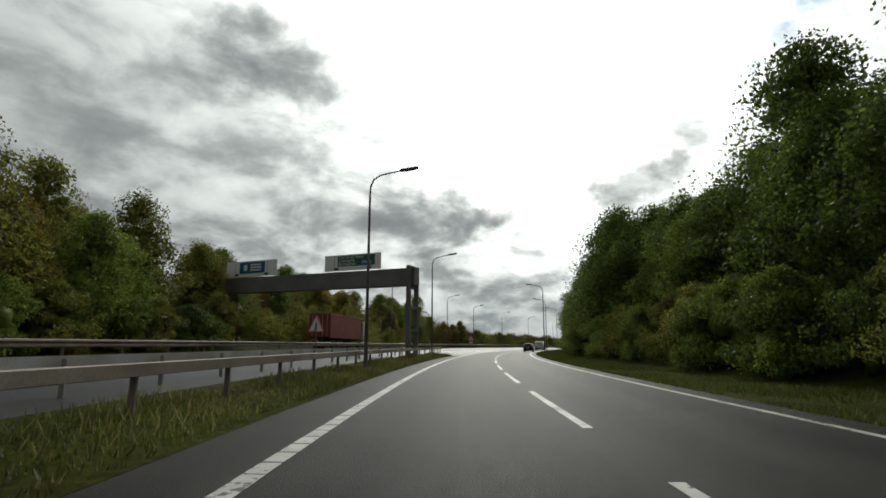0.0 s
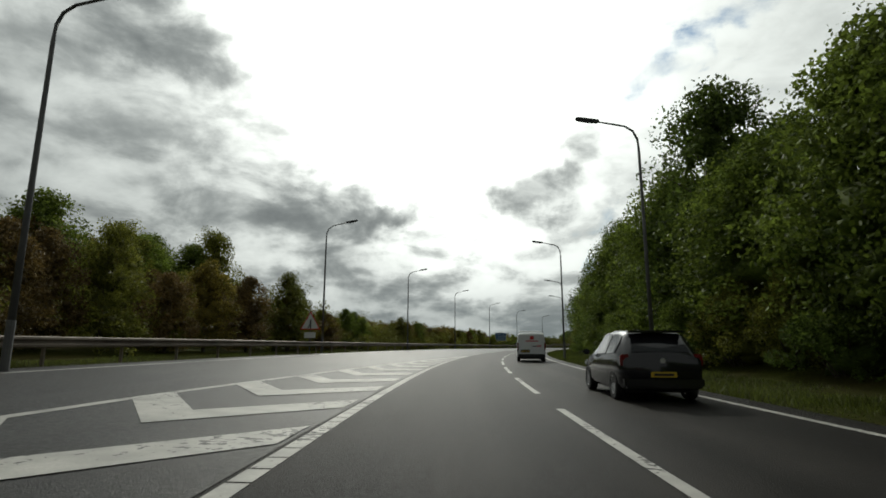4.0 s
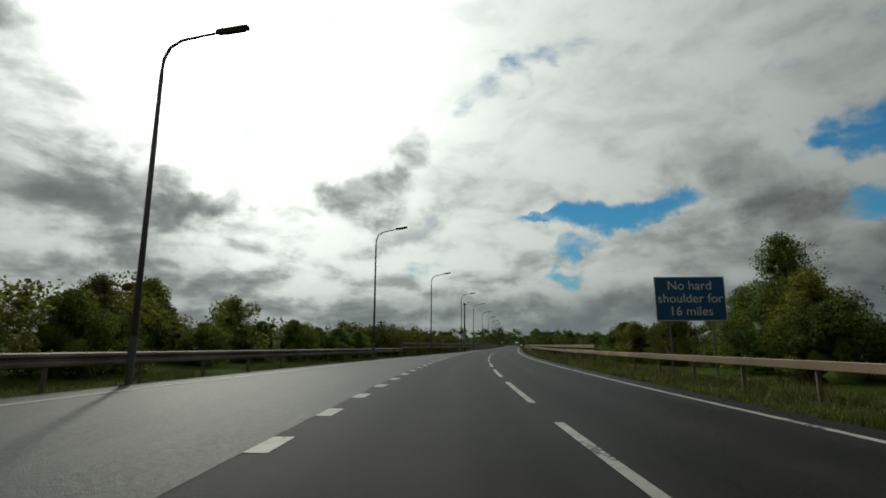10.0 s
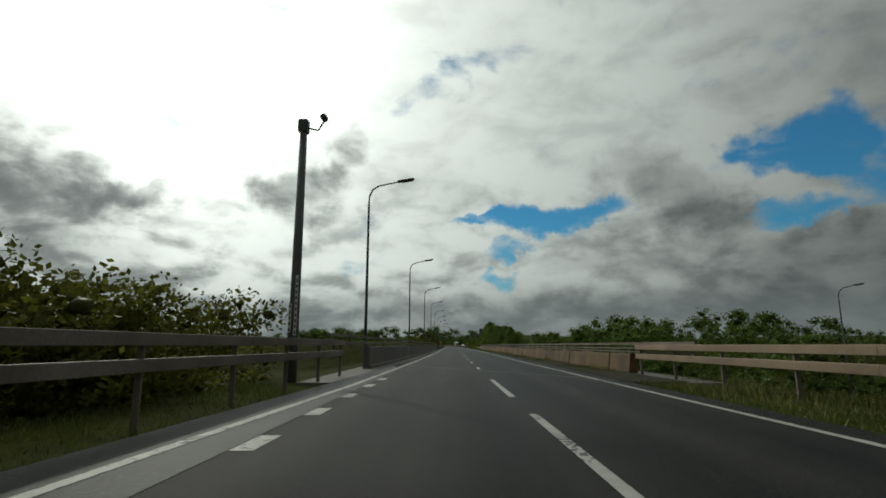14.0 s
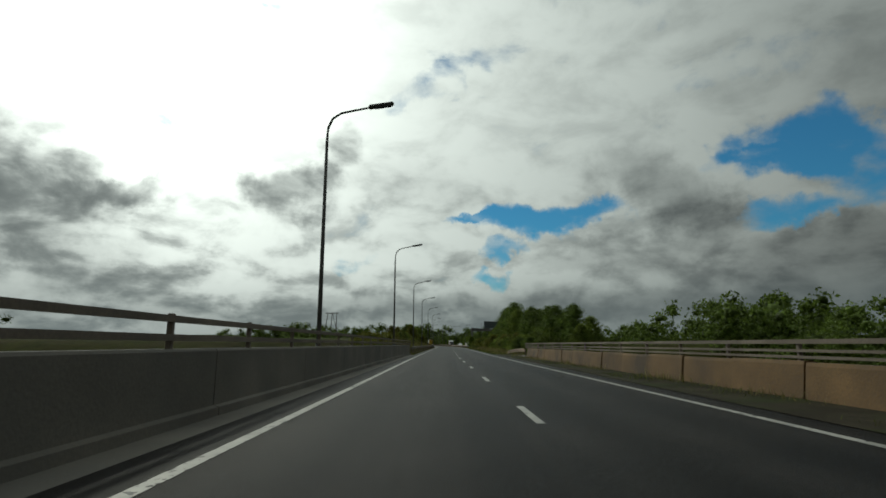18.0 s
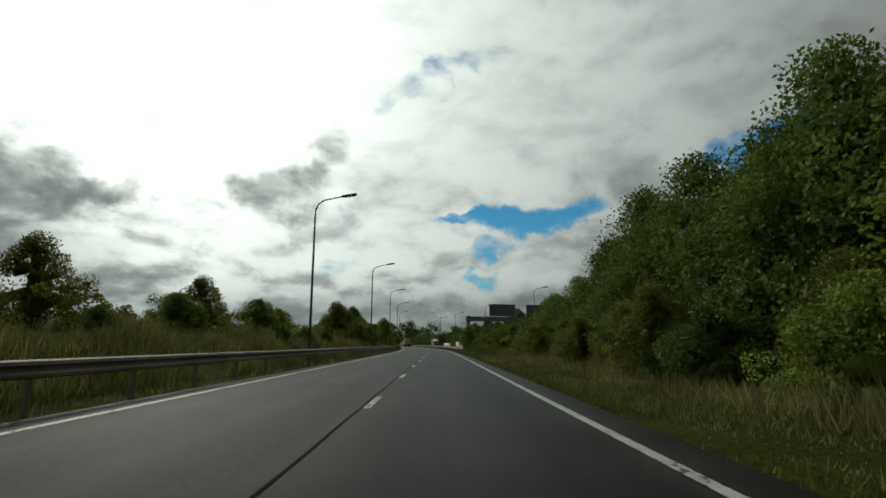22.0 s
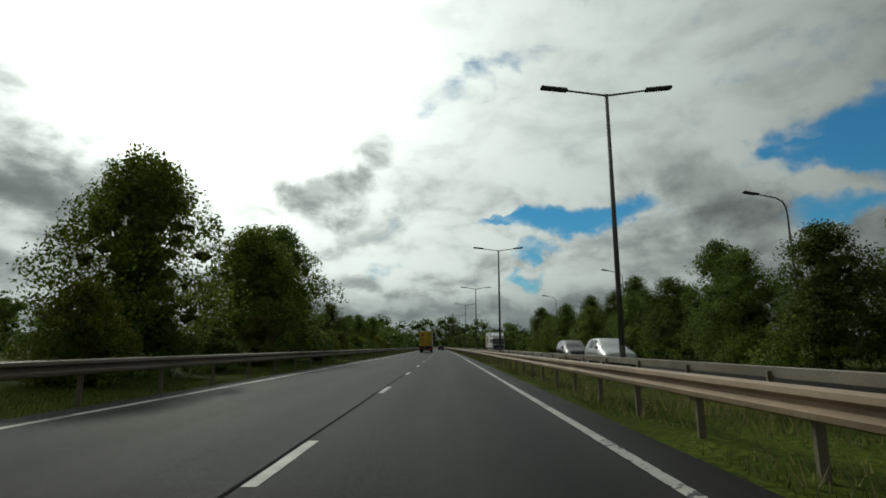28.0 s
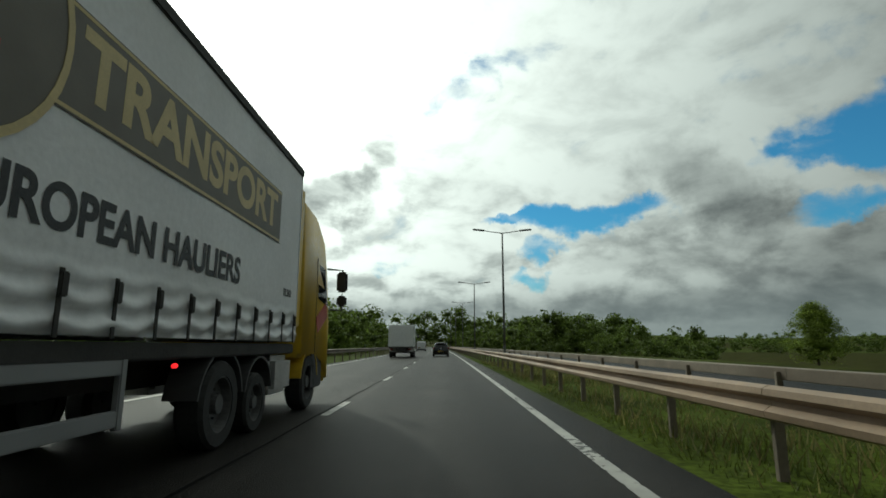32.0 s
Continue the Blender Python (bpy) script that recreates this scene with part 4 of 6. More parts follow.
def make_tree(kind, seed, height, width, clumps, per, leaf, material, label, low=0.25, shrub=False):
    rng = np.random.default_rng(seed)
    t = thing(kind, label, "shrub" if shrub else "tree")
    me, ends = crown_mesh("crown", rng, height, width, clumps, per, leaf, material, low)
    bm = bmesh.new()
    if not shrub:
        lean = rng.normal(size=2) * 0.03 * height
        tube([(0, 0, -0.4), (lean[0] * 0.3, lean[1] * 0.3, height * 0.35), (lean[0], lean[1], height * 0.85)], [height * 0.018 + 0.04, height * 0.012 + 0.02, 0.02], 7, bm)
        for e in ends[:: max(1, len(ends) // 16)]:
            z0 = min(height * (0.2 + 0.4 * rng.random()), e[2] * 0.8)
            mid = (e * 0.5 + np.array([0, 0, z0 * 0.55])) + rng.normal(size=3) * 0.15
            tube([(lean[0] * 0.3, lean[1] * 0.3, z0), tuple(mid), tuple(e)], [0.05, 0.035, 0.012], 5, bm, cap=False)
    else:
        for e in ends[:: max(1, len(ends) // 9)]:
            tube([(e[0] * 0.15, e[1] * 0.15, -0.3), tuple(e * 0.6), tuple(e)], [0.03, 0.02, 0.008], 5, bm, cap=False)
    part("stem" if shrub else "trunk", bm, BARK, t)
    cr = new("crown", me)
    cr.parent = t
    return t


KINDS = {
    "oak": [make_tree("tree", 11, 10.5, 8.0, 120, 150, 0.19, LEAF_DARK, "tall dark green broadleaf tree on the roadside bank", 0.10),
            make_tree("tree", 12, 9.0, 7.5, 120, 150, 0.19, LEAF, "broadleaf tree with mid-green leaves on the roadside bank", 0.12),
            make_tree("tree", 13, 12.0, 8.5, 124, 150, 0.2, LEAF_DARK, "tall dark green tree with an uneven crown", 0.10)],
    "fine": [make_tree("tree", 41, 9.0, 7.0, 190, 130, 0.165, LEAF_DARK, "large green tree with dense fine foliage", 0.10),
             make_tree("tree", 42, 9.4, 7.4, 190, 130, 0.165, LEAF, "large leafy green tree with an uneven outline", 0.14)],
    "autumn": [make_tree("tree", 21, 8.5, 6.0, 104, 140, 0.175, LEAF_AUTUMN, "slender tree with yellowing autumn leaves", 0.10),
               make_tree("tree", 22, 8.0, 6.0, 104, 140, 0.175, LEAF_RUST, "tree with russet autumn leaves", 0.10),
               make_tree("tree", 23, 9.0, 6.5, 106, 140, 0.175, LEAF, "slender light green tree beside the road", 0.10),
               make_tree("tree", 24, 9.5, 6.5, 106, 140, 0.175, LEAF_OLIVE, "slender olive-green tree beside the road", 0.10)],
    "shrub": [make_tree("shrub", 31, 3.2, 4.2, 60, 190, 0.1, LEAF, "dense green roadside shrub", 0.08, True),
              make_tree("shrub", 32, 2.6, 3.8, 58, 190, 0.1, LEAF_DARK, "dense dark green bush on the verge", 0.08, True),
              make_tree("shrub", 33, 3.6, 3.6, 58, 190, 0.1, LEAF_OLIVE, "loose shrub with olive-brown leaves", 0.08, True)],
}
for ks in KINDS.values():
    for t in ks:
        t["placed"] = 0
RNG = np.random.default_rng(5)


def plant(kind, s, d, k=1.0, which=None, group="", sink=0.15):
    ks = KINDS[kind]
    src = ks[which if which is not None else int(RNG.integers(len(ks)))]
    m = along(s, d, gz(s, d) - sink, float(RNG.random() * 360))
    if src["placed"] == 0:
        src.matrix_basis, t = m, src
    else:
        t = copy_thing(src, m)
    src["placed"] += 1
    t["placed"] = 1
    kk = k * (0.88 + 0.24 * float(RNG.random()))
    t.scale = (kk, kk, kk * (0.9 + 0.2 * float(RNG.random())))
    if group:
        tagged(t, group=group)
    return t


def belt(kind, s0, s1, d0, d1, gap, k=1.0, which=None, group=""):
    s = s0
    while s < s1:
        plant(kind, s + float(RNG.random() - 0.5) * gap, d0 + (d1 - d0) * float(RNG.random()), k, which, group)
        s += gap


# right-hand wood
belt("oak", -25, 57, 13.0, 15.5, 3.8, 0.92, None, "wood on the right bank")
for s, d, k in ((54.5, 12.8, 1.1), (58.0, 12.6, 1.05)):
    plant("oak", s, d, k, 2, "wood on the right bank")
for s, d, k in ((57, 9.9, 1.35), (60, 10.0, 1.5), (63.5, 10.2, 1.5), (67, 10.4, 1.3)):
    plant("shrub", s, d, k, 0, "bushes at the foot of the right bank")
belt("oak", 65, 77, 12.8, 15.5, 3.2, 0.72, None, "wood on the right bank")
belt("oak", 79, 165, 12.5, 14.5, 4.8, 1.05, None, "wood on the right bank")
for s in (84, 101, 109, 121, 140):
    plant("fine", s, 12.0, 1.15, None, "wood on the right bank")
belt("oak", 163, 188, 11.8, 14.0, 3.4, 1.08, None, "wood on the right bank")
belt("shrub", -14, 170, 9.6, 11.0, 2.9, 1.1, None, "bushes at the foot of the right bank")
belt("shrub", 170, 268, 10.0, 13.5, 2.9, 1.0, None, "bushes at the foot of the right bank")
belt("oak", 190, 216, 12.5, 16, 3.6, 0.62, None, "wood on the right bank")
belt("oak", 212, 250, 14, 19, 4.0, 0.45, None, "low trees on the right bank")
# left-hand wood
for s, d, k in ((21, -24, 0.95), (25, -25.5, 1.05), (29, -24, 0.98), (33, -25.5, 0.95), (37, -27.5, 0.98), (42, -31, 0.95), (24, -29, 1.1), (31, -30, 1.08)):
    plant("autumn", s, d, k, None, "wood beyond the joining road")
belt("shrub", 18, 44, -23.5, -21.8, 3.0, 1.1, None, "bushes at the foot of the wood")
belt("autumn", -14, 48, -43.0, -37.5, 2.3, 1.25, None, "wood beyond the joining road")
belt("autumn", 48, 92, -36.0, -30.0, 3.0, 1.0, None, "wood beyond the joining road")
belt("autumn", 66, 150, -46, -37, 3.4, 1.35, None, "wood beyond the joining road")
belt("autumn", 84, 130, -23, -17.5, 2.8, 0.62, None, "autumn trees along the joining road")
belt("autumn", 130, 210, -20, -15.5, 2.7, 0.43, None, "autumn trees along the joining road")
belt("autumn", 205, 250, -19, -15.5, 3.0, 0.4, None, "low autumn trees along the left verge")
belt("shrub", 215, 250, -16.0, -13.4, 2.6, 0.75, None, "low bushes along the left verge")
belt("shrub", 250, 318, -13.6, -11.0, 2.6, 0.75, None, "low bushes along the left verge")
# after the bridge
belt("shrub", 458, 545, -12.5, -9.6, 4.6, 0.42, None, "low bushes on the left bank")
belt("shrub", 504, 536, -14.0, -12.4, 7.5, 0.88, None, "trees on the left bank")
belt("shrub", 562, 584, -15, -13, 6.5, 1.4, None, "trees on the left bank")
belt("autumn", 602, 650, -16, -12.5, 4.6, 0.62, 2, "trees on the left bank")
for s, d, k in ((586, -16.5, 0.72), (593, -15.0, 0.74), (599, -16.0, 0.8), (669, -11.6, 0.95), (684, -12.2, 1.15), (691, -12.4, 1.36)):
    plant("fine", s, d, k, None, "trees on the left bank")
belt("oak", 700, 760, -17, -12.5, 6.0, 0.6, None, "trees on the left bank")
belt("shrub", 560, 760, -11.5, -9.6, 4.4, 0.8, None, "bushes on the left bank")
belt("oak", 456, 494, 14, 19, 3.4, 0.58, None, "trees on the right bank after the bridge")
belt("shrub", 456, 520, 8.6, 10.6, 2.0, 0.8, None, "bushes on the right verge")
belt("oak", 515, 525, 12, 13.2, 3.0, 0.55, None, "trees on the right bank after the bridge")
belt("oak", 496, 513, 12.0, 13.2, 2.8, 0.76, None, "trees on the right bank after the bridge")
plant("fine", 530, 11.4, 0.58, 1, "trees on the right bank after the bridge")
plant("fine", 534, 11.8, 0.62, 1, "trees on the right bank after the bridge")
plant("fine", 577.3, 7.2, 0.5, 1)
for s, d in ((526.8, 8.9), (529.5, 9.1)):
    plant("shrub", s, d, 0.7, 2, "bushes on the right verge")
belt("shrub", 520, 545, 9.4, 11.0, 2.2, 0.6, None, "bushes on the right verge")
belt("shrub", 545, 566, 11.0, 14.0, 6.5, 0.4, 0, "dense bushes on the right bank")
belt("shrub", 576, 612, 9.5, 12, 3.0, 0.6, 1, "bushes between the carriageways")
belt("oak", 600, 766, 22.0, 26, 3.6, 0.72, None, "trees beyond the opposite carriageway")


# ---- vehicles ----
def revolve(profile, sides=24, bm=None):
    """Turn a profile of (radius, x) round the x axis."""
    return loft([[(x, r * math.cos(a), r * math.sin(a)) for r, x in profile] for a in (2 * math.pi * i / sides for i in range(sides + 1))][:-1] + [[(x, r, 0.0) for r, x in profile]], bm, close=True, cap=False)


def wheel(parent, m, r=0.31, w=0.2, spokes=10, rim=None, truck=False):
    """A wheel whose outer face looks along +x of m: tyre, rim."""
    tyre = part("tyre", revolve([(r * 0.64, -w / 2), (r * 0.93, -w / 2), (r, -w * 0.36), (r, w * 0.36), (r * 0.93, w / 2), (r * 0.64, w / 2)]), RUBBER, parent, smooth=False, m=m)
    bm = revolve([(r * 0.66, -w * 0.4), (r * 0.66, w * 0.46), (r * 0.60, w * 0.46), (r * 0.57, w * 0.1), (0.02, w * 0.06), (0.02, -w * 0.4)])
    if truck:
        for i in range(10):
            a = 2 * math.pi * i / 10
            box((0.03, 0.03, 0.03), (w * 0.16, r * 0.34 * math.cos(a), r * 0.34 * math.sin(a)), bm=bm)
        tube([(w * 0.05, 0, 0), (w * 0.42, 0, 0)], r * 0.22, 12, bm)
    else:
        for i in range(spokes):
            a = 2 * math.pi * i / spokes
            k = Matrix.Rotation(a, 4, "X")
            g = box((0.025, 0.032, r * 0.56), (w * 0.34, 0, r * 0.32))
            bmesh.ops.transform(g, matrix=k, verts=g.verts)
            me = bpy.data.meshes.new("tmp")
            g.to_mesh(me)
            g.free()
            bm.from_mesh(me)
            bpy.data.meshes.remove(me)
        tube([(w * 0.05, 0, 0), (w * 0.4, 0, 0)], r * 0.12, 12, bm)
    part("rim", bm, rim or ALLOY, tyre)
    return tyre


def ring_of(st, W):
    """A body cross-section: y, floor, belt, roof heights, half widths at sill, belt and roof as shares of W/2."""
    y, zf, zb, zr, ks, kb, kr = st
    h = W / 2
    right = [(h * ks * 0.9, zf), (h * ks, zf + 0.10), (h * (ks + kb) / 2 * 1.01, (zf + zb) / 2 + 0.05), (h * kb, zb), (h * kr, zr - 0.05), (h * kr * 0.86, zr)]
    ring = [(x, y, z) for x, z in right] + [(0, y, zr + 0.02)] + [(-x, y, z) for x, z in right[::-1]] + [(0, y, zf)]
    return ring


def between(stations, y):
    ys = [q[0] for q in stations]
    return [float(np.interp(y, ys, [q[i] for q in stations])) for i in range(7)]


def side_window(stations, W, y0, y1, side, lo=0.04, hi=0.07, n=6, push=0.02):
    rows = []
    for y in steps(y0, y1, n):
        st = between(stations, y)
        h = W / 2
        zb, zr = st[2] + lo, st[3] - hi
        if zr < zb + 0.02:
            zr = zb + 0.02
        span = max(0.01, (st[3] - 0.05) - st[2])
        x0 = h * (st[5] + (st[6] - st[5]) * (zb - st[2]) / span)
        x1 = h * (st[5] + (st[6] - st[5]) * (zr - st[2]) / span)
        rows.append([(side * (x0 + push), y, zb), (side * (x1 + push), y, zr)])
    bm = bmesh.new()
    vs = [[bm.verts.new(p) for p in r] for r in rows]
    for a, b in zip(vs, vs[1:]):
        bm.faces.new((a[0], b[0], b[1], a[1]) if side > 0 else (a[0], a[1], b[1], b[0]))
    return bm


def car(label, m, L, W, stations, paint, windows, rear_glass, front_glass, wheels_y, r=0.31, category="car", rim=None, lit=False, plate=True, spoiler=True, group=""):
    """A road car or van that faces +y, its rear at y = 0."""
    c = thing("car" if category == "car" else "van", label, category, m, group)
    bm = loft([ring_of(s, W) for s in stations])
    es = [e for e in bm.edges if e.is_manifold and e.calc_face_angle(0) > 0.6]
    bmesh.ops.bevel(bm, geom=es, offset=0.035, segments=2, affect="EDGES")
    body = part("body", bm, paint, c, smooth=False)
    for f in body.data.polygons:
        f.use_smooth = True
    for y0, y1 in windows:
        for side in (-1, 1):
            part("side_window", side_window(stations, W, y0, y1, side), GLASS, c)
    for name, q in (("rear_window", rear_glass), ("windscreen", front_glass)):
        if q:
            (ya, za, wa), (yb, zb, wb) = q
            bm = bmesh.new()
            vs = [bm.verts.new(p) for p in ((-wa, ya, za), (wa, ya, za), (wb, yb, zb), (-wb, yb, zb))]
            bm.faces.new(vs)
            bmesh.ops.solidify(bm, geom=bm.faces[:], thickness=0.012)
            part(name, bm, GLASS, c)
    h = W / 2
    for side in (-1, 1):
        for y in wheels_y:
            arch = part("wheel_arch", tube([(side * (h - 0.1), y + (r + 0.05) * math.cos(a), r + (r + 0.05) * math.sin(a)) for a in steps(-0.1, math.pi + 0.1, 14)], 0.05, 6), PLASTIC, c)
            wheel(c, pose(side * (h - 0.10), y, r, 0, 0, 0 if side > 0 else 180), r, 0.2, rim=rim)
        part("door_mirror", box((0.2, 0.1, 0.14), (side * (h + 0.09), L * 0.70, stations[len(stations) // 2][2] + 0.08), 0.04), PLASTIC if paint is not BLACK else BLACK, c)
        part("tail_light", box((0.2, 0.10, 0.26), (side * (h - 0.12), 0.10, stations[0][2] - 0.02), 0.03), RED_LIT if lit else RED_LENS, c, "red tail light")
        part("headlight", box((0.32, 0.12, 0.16), (side * (h - 0.24), L - 0.12, 0.68), 0.04), LENS, c, "clear headlight")
        part("door_handle", box((0.03, 0.18, 0.03), (side * (h + 0.005), L * 0.52, stations[len(stations) // 2][2] - 0.09), 0.01), paint, c)
    if plate:
        p = part("number_plate", box((0.52, 0.012, 0.11), (0, -0.022, 0.56 if category == "car" else 0.62), 0.004), PLATE_Y, c, "yellow rear number plate")
        part("plate_mark", box((0.40, 0.004, 0.05), (0, -0.031, 0.56 if category == "car" else 0.62)), BLACK_INK, p)
    part("rear_bumper", box((W * 0.94, 0.14, 0.24), (0, 0.02, 0.40), 0.05), paint if category == "car" else PLASTIC, c)
    part("floor_pan", box((W * 0.8, L * 0.86, 0.12), (0, L / 2, 0.24), 0.03), PLASTIC, c)
    part("badge", revolve([(0.0, -0.012), (0.055, -0.012), (0.055, 0.0), (0.0, 0.0)], 14), ALLOY, c, m=pose(0, -0.012, stations[0][2] - 0.02, 0, 0, -90))
    if spoiler:
        part("roof_spoiler", box((W * 0.66, 0.26, 0.05), (0, stations[2][0] + 0.02, stations[3][3] - 0.01), 0.02), paint, c)
    return c


HATCH = [(0.0, 0.30, 0.86, 0.90, 0.86, 0.90, 0.84), (0.10, 0.24, 0.93, 1.00, 0.94, 0.95, 0.80), (0.32, 0.22, 0.95, 1.36, 0.97, 0.97, 0.70),
         (0.60, 0.22, 0.95, 1.45, 0.98, 0.98, 0.71), (1.4, 0.20, 0.93, 1.49, 1.0, 1.0, 0.72), (2.1, 0.20, 0.91, 1.46, 1.0, 1.0, 0.70), (2.75, 0.20, 0.90, 1.12, 0.99, 0.97, 0.74),
         (3.05, 0.20, 0.88, 0.95, 0.98, 0.95, 0.80), (3.7, 0.22, 0.74, 0.78, 0.94, 0.90, 0.78), (3.98, 0.30, 0.60, 0.62, 0.80, 0.76, 0.66)]
car("glossy black three-door hatchback with silver multi-spoke wheels", along(95.9, 2.33, 0.0, -1.0), 3.98, 1.72, HATCH, BLACK, [(0.55, 1.15), (1.25, 2.5)],
    ((0.09, 1.02, 0.60), (0.33, 1.34, 0.50)), ((2.98, 0.97, 0.62), (2.22, 1.40, 0.52)), (0.72, 3.2))
car("dark hatchback driving ahead in the outer lane", along(817, 1.8), 3.98, 1.76, HATCH, BLACK, [(0.55, 1.15), (1.25, 2.5)],
    ((0.09, 1.02, 0.60), (0.33, 1.34, 0.50)), ((2.98, 0.97, 0.62), (2.22, 1.40, 0.52)), (0.72, 3.2), lit=False)
VAN = [(0.0, 0.38, 1.10, 1.82, 0.93, 0.98, 0.90), (0.04, 0.30, 1.12, 1.92, 0.97, 0.99, 0.89), (0.5, 0.28, 1.14, 1.97, 1.0, 1.0, 0.90), (2.6, 0.28, 1.14, 1.98, 1.0, 1.0, 0.90),
       (3.2, 0.28, 1.12, 1.92, 1.0, 1.0, 0.86), (3.95, 0.28, 1.08, 1.38, 0.99, 0.98, 0.82), (4.3, 0.28, 1.02, 1.10, 0.97, 0.95, 0.80), (4.75, 0.30, 0.85, 0.90, 0.90, 0.86, 0.74), (4.9, 0.36, 0.70, 0.72, 0.8, 0.76, 0.66)]


def van(label, m, logo=False, group="", rack=False):
    v = car(label, m, 4.9, 1.94, VAN, WHITE, [(2.75, 3.75)], None, ((4.25, 1.12, 0.72), (3.28, 1.86, 0.62)), (0.85, 3.95), 0.33, "van", ALLOY, plate=False, spoiler=False, group=group)
    for side in (-1, 1):
        part("rear_door", box((0.86, 0.02, 1.30), (side * 0.44, -0.012, 1.17), 0.008), WHITE, v)
        part("rear_pillar_light", box((0.10, 0.06, 0.52), (side * 0.91, 0.0, 1.02), 0.02), RED_LENS, v, "tall red tail light")
    part("door_handle", box((0.24, 0.03, 0.06), (0.22, -0.035, 1.05), 0.01), PLASTIC, v)
    part("plate_recess", box((0.62, 0.02, 0.2), (-0.42, -0.03, 0.72), 0.01), PLASTIC, v)
    p = part("number_plate", box((0.52, 0.012, 0.11), (-0.42, -0.046, 0.70), 0.003), PLATE_Y, v, "yellow rear number plate")
    part("plate_mark", box((0.40, 0.004, 0.05), (-0.42, -0.054, 0.70)), BLACK_INK, p)
    part("step_bumper", box((1.8, 0.16, 0.2), (0, 0.0, 0.42), 0.04), PLASTIC, v)
    if logo:
        part("emblem", box((0.26, 0.006, 0.24), (0.05, -0.026, 1.62), 0.002), SIGN_RED, v, "red emblem")
        part("lettering_bar", box((0.86, 0.006, 0.07), (0.05, -0.026, 1.40)), SIGN_RED, v)
        part("lettering_bar", box((0.3, 0.006, 0.04), (0.52, -0.026, 1.10)), SIGN_RED, v)
        part("lettering_bar", box((0.3, 0.006, 0.04), (0.52, -0.026, 1.02)), SIGN_RED, v)
    if rack:
        for y in (0.6, 1.6, 2.6):
            part("rack_bar", tube([(-0.8, y, 2.08), (0.8, y, 2.08)], 0.02, 8), ALLOY, v)
        for x in (-0.75, 0.75):
            part("rack_rail", tube([(x, 0.4, 2.05), (x, 2.8, 2.05)], 0.02, 8), ALLOY, v)
    return v


van("white panel van with a red emblem and a roof rack", along(121.5, 2.0, 0, -1.5), True, rack=True)
van("white panel van in the lane ahead", along(868, -2.0))
van("white panel van on the opposite carriageway", along(646, 11.6, 0, 180))
SUV = [(0.0, 0.34, 1.0, 1.05, 0.88, 0.92, 0.86), (0.08, 0.30, 1.04, 1.15, 0.95, 0.97, 0.84), (0.35, 0.28, 1.06, 1.58, 0.98, 0.98, 0.74), (1.0, 0.28, 1.06, 1.66, 1.0, 1.0, 0.74), (2.3, 0.28, 1.04, 1.64, 1.0, 1.0, 0.74),
       (3.0, 0.28, 1.02, 1.25, 0.99, 0.98, 0.78), (3.3, 0.28, 1.0, 1.06, 0.98, 0.95, 0.82), (4.1, 0.30, 0.86, 0.90, 0.94, 0.90, 0.78), (4.4, 0.36, 0.7, 0.72, 0.82, 0.78, 0.7)]
GUARD = mat("dull aluminium", (0.26, 0.26, 0.265), 0.55, 0.3, var=0.08, scale=0.5, fine=4, bump=0)
RIM_DIRTY = mat("dirty steel wheel", (0.10, 0.10, 0.10), 0.6, 0.3, var=0.3, scale=4, bump=0.1)
SILVER = mat("silver vehicle paint", (0.42, 0.43, 0.44), 0.25, 0.3, var=0.05, bump=0)
for lab, pt, s, d in (("dark sports utility car on the opposite carriageway", BLACK, 690, 11.6), ("silver sports utility car on the opposite carriageway", SILVER, 680, 11.3)):
    car(lab, along(s, d, 0, 180), 4.4, 1.84, SUV, pt, [(0.5, 1.4), (1.5, 2.8)], ((0.09, 1.14, 0.62), (0.33, 1.56, 0.54)), ((3.25, 1.08, 0.66), (2.36, 1.58, 0.56)), (0.85, 3.5), 0.35, plate=False, spoiler=False)


def truck_wheels(t, ys, half, r=0.5, w=0.34):
    for y in ys:
        for side in (-1, 1):
            wheel(t, pose(side * (half - w / 2 - 0.02), y, r, 0, 0, 0 if side > 0 else 180), r, w, rim=RIM_DIRTY, truck=True)


def arch(t, y, half, r=0.62, material=None):
    for side in (-1, 1):
        x0, x1 = side * (half - 0.4), side * (half - 0.02)
        bm = bmesh.new()
        ang = steps(0.15, math.pi - 0.15, 12)
        loft([[(x0, y + q * math.cos(a), 0.5 + q * math.sin(a)) for q in (r, r + 0.03)] + [(x1, y + q * math.cos(a), 0.5 + q * math.sin(a)) for q in (r + 0.03, r)] for a in ang], bm)
        part("mudguard", bm, material or PLASTIC, t)


